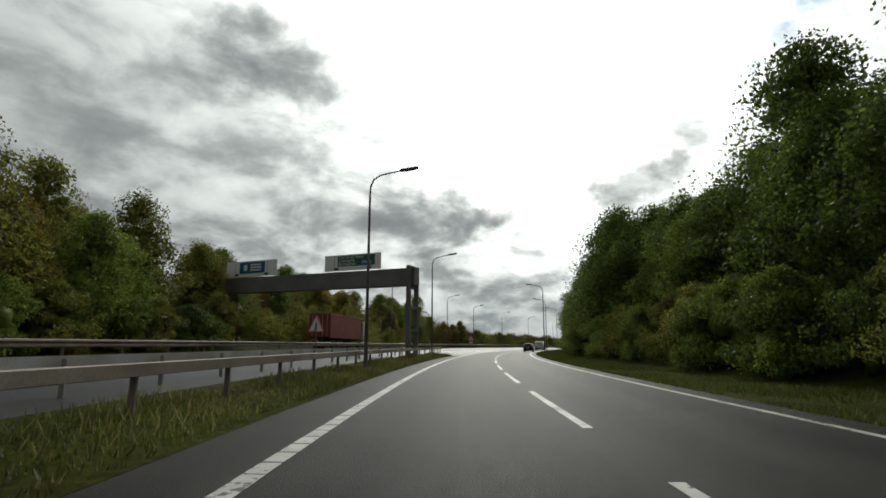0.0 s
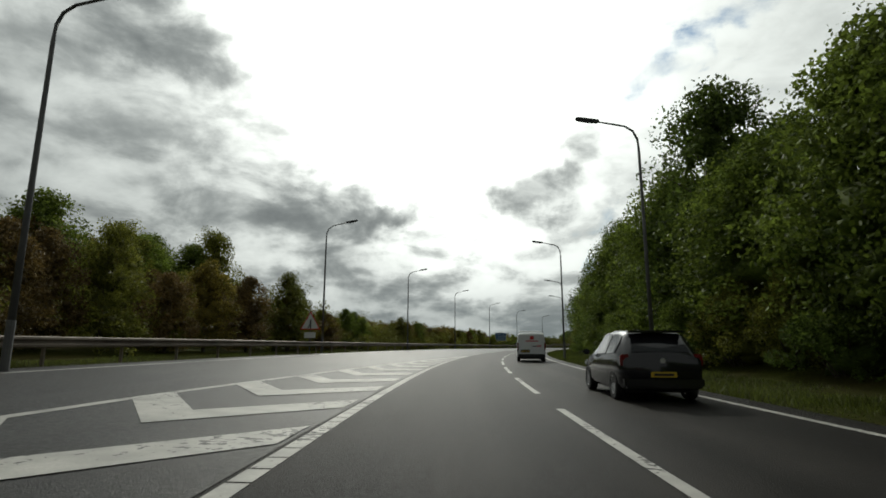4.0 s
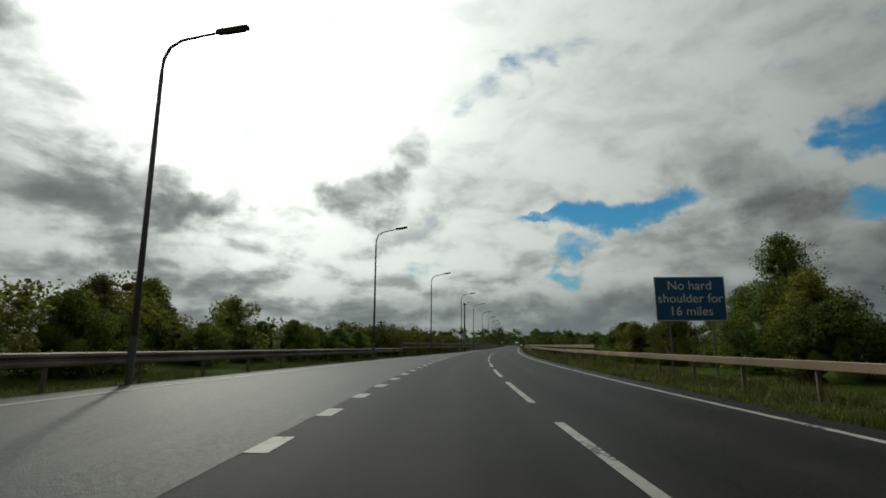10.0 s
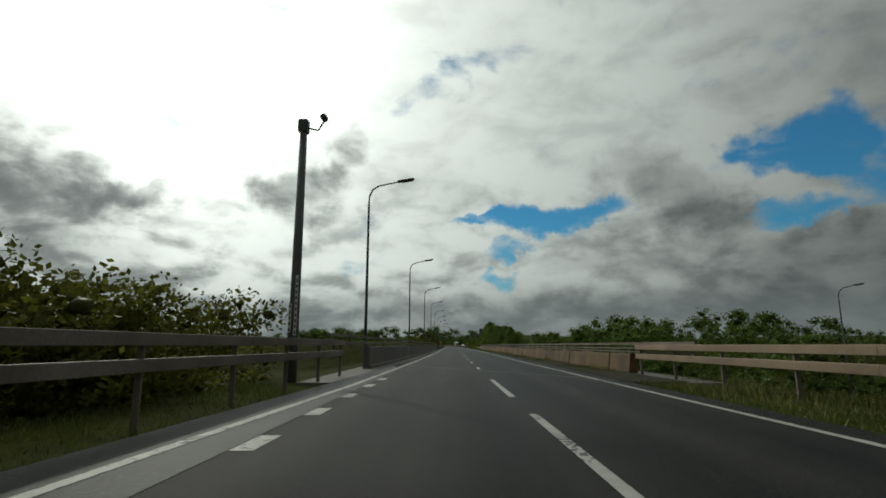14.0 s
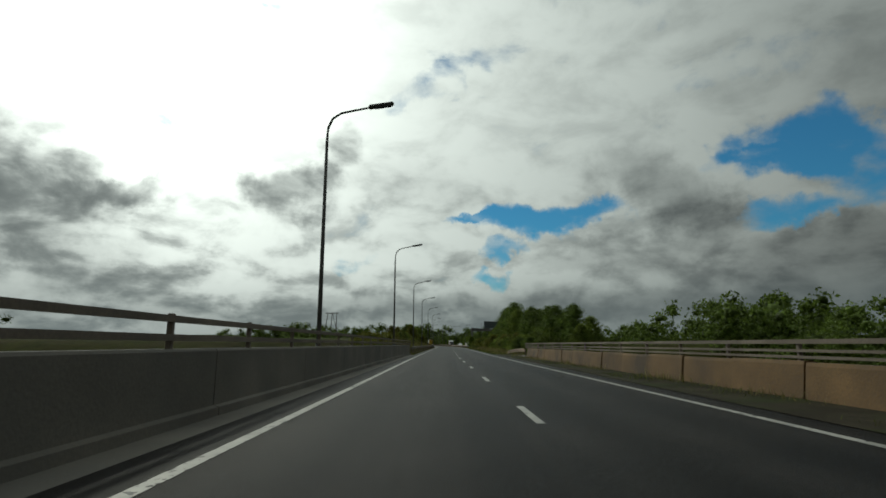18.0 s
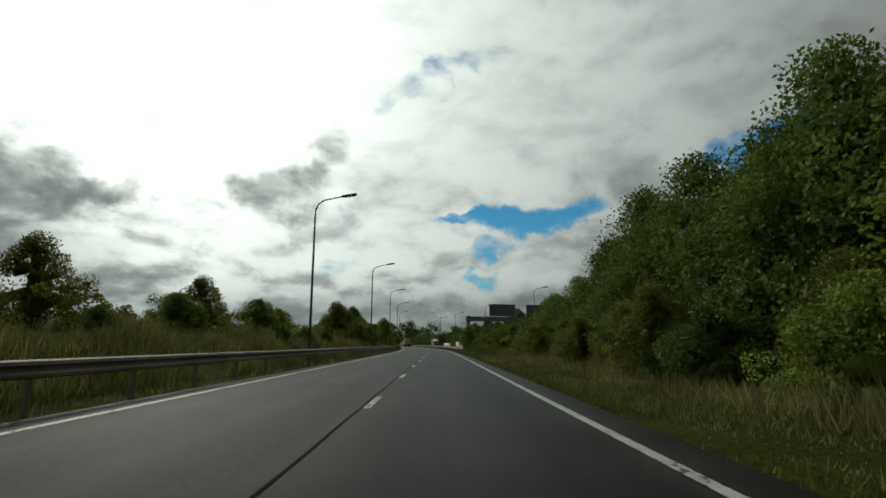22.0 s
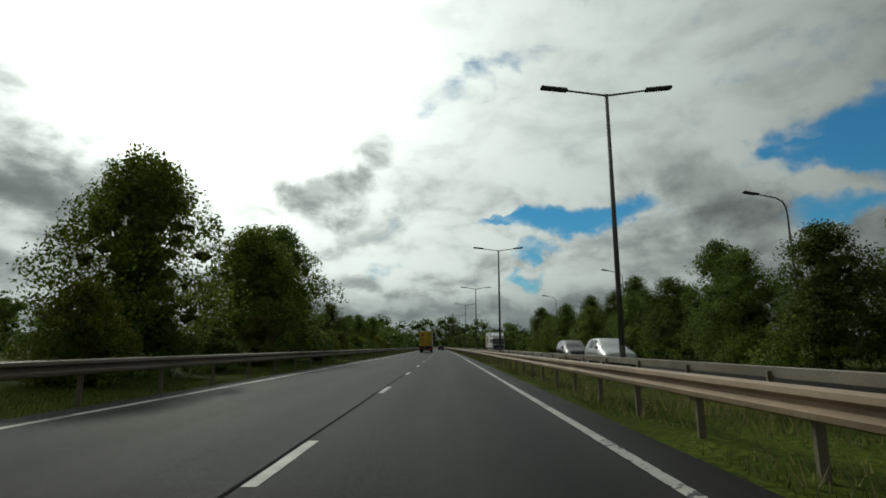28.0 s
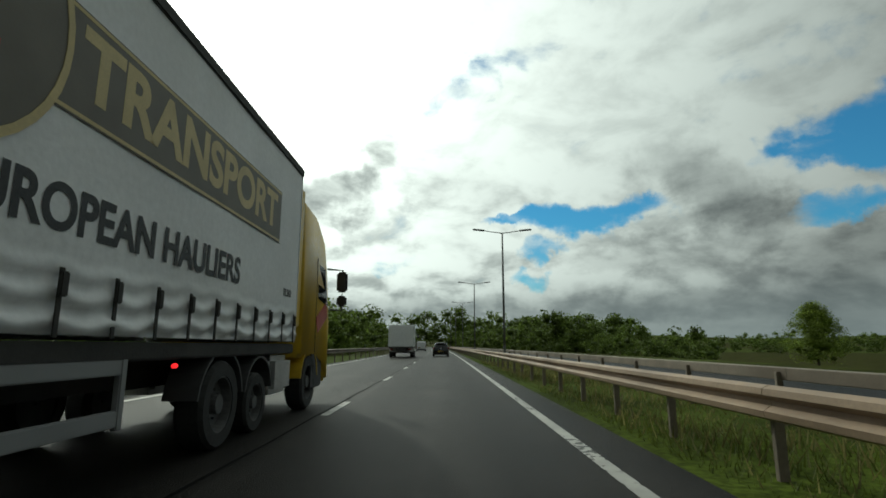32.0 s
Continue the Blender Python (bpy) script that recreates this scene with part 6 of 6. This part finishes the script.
def info_sign(label, s, d, w, h, z0, turn=0.0):
    g = gz(s, d)
    sg = thing("road_sign", label, "road sign", along(s, d, g, turn), group="no hard shoulder signs")
    z = z0 - g
    panel = placard(sg, "panel", w, h, z + h / 2, SIGN_WHITE)
    face = placard(panel, "face", w - 0.07, h - 0.07, z + h / 2, SIGN_BLUE, y=-0.018, t=0.008)
    for i, line in enumerate(("No hard", "shoulder for", "16 miles")):
        text_ob("lettering", line, h * 0.29, SIGN_WHITE, panel, pose(0, -0.026, z + h * (0.79 - 0.29 * i), 90, 0, 0), 0.003)
    for x in (-w * 0.3, w * 0.3):
        part("post", tube([(x, 0.06, -0.5), (x, 0.06, z + h * 0.95)], 0.045, 10), POST, sg)
    return sg


info_sign("blue sign with white words about the missing hard shoulder", 219, -12.8, 2.75, 1.95, 2.15)
info_sign("blue sign with white words about the missing hard shoulder, beside bushes", 234.3, 8.1, 2.9, 1.85, 2.15)


def gantry(label, s, d0, d1, top, beam, turn, panels, front):
    """A portal over the road, from d0 (near leg) to d1."""
    p0, p1 = at(s, d0), at(s, d1)
    g = thing("sign_gantry", label, "gantry")
    mid = (p0 + p1) / 2
    g.matrix_basis = pose(mid.x, mid.y, 0, 0, 0, head(s) + turn)
    span = abs(d1 - d0)
    bm = box((span + 0.9, 1.1, beam), (0, 0, top - beam / 2), 0.03)
    part("beam", bm, GANTRY, g, "deep grey box beam")
    for x in [-span / 2 + span * k / 10 for k in range(11)]:
        part("stiffener", box((0.06, 1.14, beam + 0.02), (x, 0, top - beam / 2), 0.01), GANTRY, g)
    for k in (-1, 1):
        x = k * span / 2
        leg = part("leg", box((0.42, 0.3, top + 0.6), (x, -0.85, top / 2 - 0.1), 0.02), GANTRY, g)
        part("leg_back", box((0.42, 0.3, top + 0.6), (x, 0.85, top / 2 - 0.1), 0.02), GANTRY, leg)
        for z in (0.35, 0.2 + top * 0.28, 0.2 + top * 0.52, top * 0.78, top + 0.05):
            part("rung", box((0.38, 1.5, 0.28), (x, 0, z), 0.02), GANTRY, leg)
    for x, w, h, kind in panels:
        y = -0.62 * front
        if kind == "back":
            pn = part("sign_panel", box((w, 0.08, h), (x, y, top + 0.08 + h / 2), 0.015), SIGN_BACK, g, "grey ribbed sign back")
            for i in range(5):
                part("rib", box((0.06, 0.05, h), (x - w / 2 + w * (i + 0.5) / 5, y - 0.06, top + 0.08 + h / 2), 0.008), SIGN_BACK, pn)
            for z in (0.25, 0.75):
                part("rib", box((w, 0.04, 0.08), (x, y - 0.075, top + 0.08 + h * z), 0.008), SIGN_BACK, pn)
        else:
            pn = part("sign_panel", box((w, 0.1, h), (x, y, top + 0.08 + h / 2), 0.015), SIGN_WHITE, g, "white backing panel")
            for xx in (x - w * 0.32, x + w * 0.32):
                part("panel_seam", box((0.03, 0.01, h), (xx, y - 0.052, top + 0.08 + h / 2)), SIGN_BACK, pn)
            if kind == "green":
                fx, fw, fh = x + w * 0.07, w * 0.66, h * 0.66
                part("sign_face", box((fw, 0.02, fh), (fx, y - 0.06, top + 0.08 + h * 0.6), 0.005), SIGN_GREEN, pn, "green direction face")
                for i, line in enumerate(("The South West", "Tamworth", "Birmingham")):
                    text_ob("lettering", line, 0.42, SIGN_WHITE, pn, pose(fx - fw * 0.47, y - 0.074, top + 0.08 + h * (0.82 - 0.2 * i), 90, 0, 0), 0.003, align="LEFT")
                bl = part("route_panel", box((fw * 0.34, 0.012, 0.55), (fx + fw * 0.28, y - 0.075, top + 0.08 + h * 0.47), 0.004), SIGN_BLUE, pn, "blue route panel")
                text_ob("lettering", "(M42)", 0.42, SIGN_WHITE, bl, pose(fx + fw * 0.28, y - 0.083, top + 0.08 + h * 0.47, 90, 0, 0), 0.003)
            else:
                fx, fw, fh = x + w * 0.02, w * 0.5, h * 0.72
                part("sign_face", box((fw, 0.02, fh), (fx, y - 0.06, top + 0.08 + h * 0.56), 0.005), SIGN_BLUE, pn, "blue direction face")
                part("lettering_bar", box((fw * 0.14, 0.008, fh * 0.5), (fx - fw * 0.26, y - 0.074, top + 0.08 + h * 0.56)), SIGN_WHITE, pn)
                for i in range(3):
                    part("lettering_bar", box((fw * 0.42, 0.008, 0.16), (fx + fw * 0.14, y - 0.074, top + 0.08 + h * (0.74 - 0.17 * i))), SIGN_WHITE, pn)
            for xx in (x - w * 0.28, x + w * 0.3):
                part("lane_mark", box((0.5, 0.012, 0.22), (xx, y - 0.056, top + 0.08 + h * 0.12), 0.003), BLACK_INK, pn)
    return g


gantry("grey steel gantry with green and blue signs over the joining road", 52.0, -7.2, -37.0, 8.35, 1.65, -15.0,
       [(8.6, 6.4, 1.6, "green"), (-4.0, 6.8, 1.7, "blue")], 1)
gantry("grey steel gantry with two sign backs over the opposite carriageway", 611, 10.0, 34.0, 7.7, 1.1, 10.0, [(-3.6, 6.6, 2.9, "back"), (5.8, 6.6, 2.9, "back")], 1)


def warning_sign(s, d, size, z, turn=0.0, plate=True):
    g = gz(s, d)
    sg = thing("warning_sign", "white triangular warning sign with a red border on a post", "road sign", along(s, d, g, turn), group="merge warning signs")
    zz = z - g

    def tri(k, y, t):
        bm = bmesh.new()
        r = size * k
        pts = [(-r / 2, y, -r * 0.2887), (r / 2, y, -r * 0.2887), (0, y, r * 0.577)]
        vs = [bm.verts.new(p) for p in pts]
        f = bm.faces.new(vs)
        r2 = bmesh.ops.extrude_face_region(bm, geom=[f])
        for v in r2["geom"]:
            if isinstance(v, bmesh.types.BMVert):
                v.co.y -= t
        bmesh.ops.recalc_face_normals(bm, faces=bm.faces)
        bmesh.ops.translate(bm, verts=bm.verts, vec=(0, 0, zz + size * 0.3))
        return bm
    pl = part("plate", tri(1.0, 0, 0.02), SIGN_RED, sg, "red border plate")
    part("face", tri(0.84, -0.022, 0.004), SIGN_WHITE, pl)
    part("symbol", box((0.1, 0.006, size * 0.42), (0.02, -0.03, zz + size * 0.27), 0.002), BLACK_INK, pl)
    part("symbol_branch", box((0.07, 0.006, size * 0.3), (0, 0, 0), 0.002), BLACK_INK, pl, m=pose(-0.09, -0.03, zz + size * 0.18, 0, 28, 0))
    part("post", tube([(0, 0.04, -0.5), (0, 0.04, zz + size * 0.6)], 0.05, 10), POST, sg)
    if plate:
        part("supplementary_plate", box((size * 0.55, 0.015, size * 0.26), (0, -0.01, zz - size * 0.25), 0.003), SIGN_WHITE, sg)
    return sg


warning_sign(34, -11.9, 1.4, 2.0, -22.0, False)
warning_sign(121, -13.6, 1.5, 2.2)


def camera_mast(s, d):
    t = thing("camera_mast", "tall dark steel mast with a traffic camera and number tags", "mast", along(s, d, -0.1))
    part("pole", tube([(0, 0, -0.4), (0, 0, 4), (0, 0, 9.6)], [0.19, 0.17, 0.13], 14), POST, t, smooth=True)
    part("cabinet", box((0.36, 0.36, 0.5), (0, 0, 9.35), 0.03), LAMPHEAD, t)
    arm = part("arm", tube([(0.1, 0, 9.3), (0.55, 0, 9.2), (0.75, 0, 9.55)], 0.035, 8), POST, t)
    part("camera_housing", box((0.24, 0.42, 0.22), (0.75, 0, 9.7), 0.06), LAMPHEAD, arm)
    for x, z, h in ((-0.10, 2.3, 1.0), (0.10, 2.2, 2.1)):
        tag = part("number_tag", box((0.1, 0.01, h), (x, -0.20, z + h / 2 - 0.6), 0.003), SIGN_WHITE, t, "white tag with a column of marks")
        for i in range(int(h / 0.2)):
            part("tag_mark", box((0.05, 0.004, 0.11), (x, -0.207, z - 0.5 + i * 0.2)), BLACK_INK, tag)


camera_mast(317.2, -6.9)


def timber_frame(s, d):
    t = thing("timber_frame", "tall weathered timber pole frame standing in the field", "pole frame", along(s, d, gz(s, d), 18))
    for x in (-1.1, 0.0, 1.1):
        part("pole", tube([(x * 1.15 - 0.25, 0, -0.3), (x * 0.9 + 0.1, 0, 5.6)], [0.09, 0.07], 8), TIMBER, t)
    part("crossbar", tube([(-1.4, 0, 5.5), (1.5, 0, 5.6)], 0.09, 8), TIMBER, t)
    part("brace", tube([(0.1, 0, 5.5), (1.7, 0.5, 0.0)], 0.06, 8), TIMBER, t)


timber_frame(505, -27)


# ---- far woods, hedges, grass ----
def leaf_patch(rng, centres, radius, per, leaf):
    """Loose leaves round many centres, as one cloud of quads."""
    n = len(centres) * per
    c = np.repeat(np.array(centres), per, axis=0)
    r = np.repeat(np.array(radius), per)[:, None]
    p = rng.normal(size=(n, 3))
    p /= np.linalg.norm(p, axis=1)[:, None]
    p = c + p * r * (0.5 + 0.62 * rng.random((n, 1)) ** 0.7) * np.array([1, 1, 0.85])
    nr = rng.normal(size=(n, 3)) + np.array([0, 0, 0.5])
    t = np.cross(nr, rng.normal(size=(n, 3)))
    t /= np.linalg.norm(t, axis=1)[:, None]
    b = np.cross(nr, t)
    b /= np.linalg.norm(b, axis=1)[:, None]
    sz = np.repeat(np.array(leaf), per)[:, None] * (0.6 + 0.7 * rng.random((n, 1)))
    quad = np.stack([p - t * sz * 0.6, p + b * sz * 0.4, p + t * sz * 0.6, p - b * sz * 0.4], 1).reshape(-1, 3)
    faces = np.arange(4 * n).reshape(-1, 4)
    return quad, faces


def stuff(name, verts, quads, tris, material, label, category):
    me = quick_mesh(name, verts, quads, tris)
    me.materials.append(material)
    return tagged(new(name, me), label, category, kind="stuff")


def far_wood(name, spots, height, material, label, seed):
    far = name.startswith("far")
    """Tree crowns too far off to count: clumps of leaf quads from the ground up."""
    rng = np.random.default_rng(seed)
    cs, rs, ls = [], [], []
    for s, d in spots:
        p = at(s, d)
        g = gz(s, d)
        h = height * (0.65 + 0.7 * rng.random())
        for k in range(11):
            f = 0.06 + 0.88 * rng.random()
            w = h * 0.28 * math.sin(math.pi * (0.2 + 0.75 * f)) + 0.4
            cs.append((p.x + rng.normal() * w, p.y + rng.normal() * w, g + h * f))
            rs.append(h * (0.15 + 0.1 * rng.random()))
            ls.append(max(0.2, h * 0.062) if far else min(0.2, max(0.105, h * 0.047)))
    q, f = leaf_patch(rng, cs, rs, 60 if far else (115 if height < 6 else 240), ls)
    lumps = [core(rng, np.array(c), r * (0.55 if far else 0.34 if height < 5 else 0.14)) for c, r in zip(cs, rs)]
    tris = np.concatenate([np.array(ICO_F) + len(q) + 12 * i for i in range(len(lumps))])
    return stuff(name, np.concatenate([q] + lumps), f, tris, material, label, "trees")


R2 = np.random.default_rng(77)


def spread(s0, s1, d0, d1, n):
    return [(s0 + (s1 - s0) * R2.random(), d0 + (d1 - d0) * R2.random()) for _ in range(n)]


far_wood("wood", spread(-30, 44, 18, 24, 18) + spread(84, 172, 18, 24, 24), 9, LEAF_DARK, "dense dark green wood high on the bank", 11)
far_wood("wood", spread(-30, 60, -56, -44, 40), 9.0, LEAF_OLIVE, "dense olive-green wood beyond the joining road", 25)
far_wood("wood", spread(66, 205, -40, -25, 60), 5.2, LEAF_OLIVE, "dense olive-green wood behind the roadside trees", 12)
far_wood("undergrowth", spread(64, 140, -21, -17.6, 44) + spread(140, 318, -17.5, -14.6, 80), 2.4, LEAF_OLIVE, "tangled undergrowth behind the barrier", 13)
far_wood("wood", spread(128, 255, -27, -18, 80), 3.3, LEAF_AUTUMN, "yellowing autumn wood along the road", 27)
far_wood("undergrowth", spread(-25, 56, -40, -36, 60) + spread(56, 92, -30, -26, 26), 3.0, LEAF_OLIVE, "tangled undergrowth at the foot of the wood", 21)
far_wood("undergrowth", spread(456, 600, -16, -12, 60), 1.6, LEAF_OLIVE, "tangled undergrowth on the grass bank", 14)
far_wood("undergrowth", spread(541, 567, 7.4, 14, 130) + spread(564, 572, 8.0, 13, 12), 0.85, LEAF_OLIVE, "dense brambles and weeds on the steep bank", 35)
far_wood("undergrowth", spread(460, 545, 10.5, 14, 50), 2.6, LEAF, "tangled green undergrowth on the right bank", 15)
far_wood("wood", spread(556, 768, 27, 38, 54), 7, LEAF_DARK, "dense dark wood beyond the opposite carriageway", 16)
far_wood("undergrowth", spread(640, 764, 20.8, 24, 60), 2.6, LEAF, "green undergrowth beyond the opposite carriageway", 17)
far_wood("undergrowth", spread(264, 296, -15, -11.2, 44) + spread(296, 322, -12.5, -9.2, 34), 2.7, LEAF_OLIVE, "dense bushes behind the barrier before the bridge", 26)
far_wood("far_wood", spread(300, 400, 40, 66, 60), 5.2, LEAF_DARK, "dark line of trees in the low land before the bridge", 9)
far_wood("far_wood", spread(400, 470, 36, 60, 60), 6.0, LEAF_DARK, "dark line of trees in the low land beside the bridge", 1)
far_wood("far_wood", spread(380, 900, 120, 330, 80), 9, LEAF_DARK, "dark woods on the low hills beyond the low land", 10)
far_wood("far_wood", spread(430, 700, 60, 110, 70), 9, LEAF_DARK, "dark line of trees beyond the low land", 2)
far_wood("far_wood", spread(760, 1180, -40, -18, 76), 9, LEAF_DARK, "dark wood beside the road ahead", 3)
far_wood("far_wood", spread(870, 1240, 21, 44, 80), 8, LEAF_DARK, "dark wood beyond the opposite carriageway", 4)
far_wood("far_wood", spread(1170, 1260, -190, 190, 90), 24, LEAF_DARK, "dark wooded rise where the road bends away", 5)
far_wood("far_hedge", spread(1040, 1120, 140, 480, 70), 7, LEAF_DARK, "dark hedgerow across the fields", 6)
far_wood("far_hedge", spread(280, 520, -120, -90, 46), 5.5, LEAF_DARK, "hedgerow in the fields beyond the bridge", 7)
far_wood("far_wood", spread(700, 900, -140, -70, 40), 11, LEAF_DARK, "dark wood in the fields", 8)
far_wood("far_wood", spread(852, 888, 30, 56, 24), 5.0, LEAF_DARK, "dark copse beside the green field", 22)
far_wood("far_wood", spread(790, 880, -36, -16, 40), 6.5, LEAF_DARK, "dark wood close beside the road ahead", 23)
far_wood("far_hedge", spread(1250, 1400, 120, 700, 70), 12, LEAF_DARK, "dark hedgerow across the fields", 24)
for s, d, k in ((810, 38, 0.62),):
    plant("fine", s, d, k, 1)


def tufts(name, bands, density, h, material, label, seed, broad=1.0):
    """Blades of grass over bands of the verge: (s0, s1, d0(s), d1(s))."""
    rng = np.random.default_rng(seed)
    V = []
    for s0, s1, d0, d1 in bands:
        n = int(density * (s1 - s0) * abs(d1(s0) - d0(s0)))
        s = s0 + (s1 - s0) * rng.random(n)
        u = rng.random(n)
        a = np.array([d0(q) for q in s])
        b = np.array([d1(q) for q in s])
        d = a + (b - a) * u
        hh = np.interp(s, SS, HH)
        x = np.interp(s, SS, PX) + d * np.cos(hh)
        y = np.interp(s, SS, PY) - d * np.sin(hh)
        z = ground_height(s, d, x, y) - 0.01 + np.where((s < 66) & (d < -3.9) & (d > -8.2), 0.09, 0.0)
        ang = rng.random(n) * 6.283
        k = h * (0.4 + 0.9 * rng.random(n)) * (0.6 + 0.5 * np.sin(s * 0.7 + d) * np.cos(s * 0.23))
        w = (0.005 + 0.008 * rng.random(n)) * broad
        lean = rng.normal(size=(n, 2)) * 0.35 * k[:, None]
        p0 = np.stack([x - w * np.cos(ang), y - w * np.sin(ang), z], 1)
        p1 = np.stack([x + w * np.cos(ang), y + w * np.sin(ang), z], 1)
        p2 = np.stack([x + lean[:, 0], y + lean[:, 1], z + k], 1)
        V.append(np.stack([p0, p1, p2], 1).reshape(-1, 3))
    V = np.concatenate(V)
    return stuff(name, V, [], np.arange(len(V)), material, label, "grass")


R_OUT = lambda s: 8.6
tufts("verge_grass", [(-5, 318, lambda s: 4.4, R_OUT), (-4, 59, lambda s: -7.8, lambda s: -5.0), (455, 575, lambda s: 4.5, R_OUT)], 105, 0.24, BLADE, "rough green grass on the verges", 3, 1.7)
tufts("verge_grass", [(565, 800, lambda s: 4.7, lambda s: 7.8), (90, 318, lambda s: edge_left(s) - 4.5, lambda s: edge_left(s) - 1.0), (452, 790, lambda s: edge_left(s) - 5.5, lambda s: edge_left(s) - 1.0)], 95, 0.17, BLADE, "rough grass under the barriers", 4, 1.1)
tufts("weeds", [(322, 446, lambda s: 4.7, lambda s: 6.2)], 70, 0.26, BLADE, "sparse weeds along the dirty bridge margin", 9, 1.6)
tufts("weeds", [(322, 446, lambda s: 5.6, lambda s: 6.25)], 60, 0.42, BLADE_DRY, "dry weeds at the foot of the parapet", 36, 1.6)
tufts("dry_grass", [(200, 318, lambda s: 4.9, R_OUT), (455, 575, lambda s: 5.0, R_OUT), (565, 800, lambda s: 4.9, lambda s: 7.6), (0, 59, lambda s: -7.6, lambda s: -5.1), (452, 640, lambda s: edge_left(s) - 9, lambda s: edge_left(s) - 1.2)], 34, 0.36, BLADE_DRY, "dry straw-coloured grass among the green", 5, 1.4)
tufts("tall_grass", [(456, 605, lambda s: -13.5, lambda s: edge_left(s) - 2.2)], 70, 1.0, BLADE_DRY, "tall straw-coloured grass and reeds on the left bank", 31, 2.2)
tufts("tall_grass", [(456, 605, lambda s: -13.5, lambda s: edge_left(s) - 2.0)], 90, 0.85, BLADE, "tall green grass and weeds on the left bank", 32, 2.2)
tufts("tall_weeds", [(538, 573, lambda s: 6.3, lambda s: 14.5)], 330, 1.35, BLADE, "tall green weeds and brambles on the steep bank", 33, 2.2)
tufts("tall_weeds", [(538, 573, lambda s: 6.3, lambda s: 13.5), (456, 540, lambda s: 7.0, lambda s: 10.0)], 80, 0.8, BLADE_DRY, "tall yellowish weeds among the bushes", 34, 2.2)
for ob in [o for o in scene.objects if "placed" in o]:
    del ob["placed"]
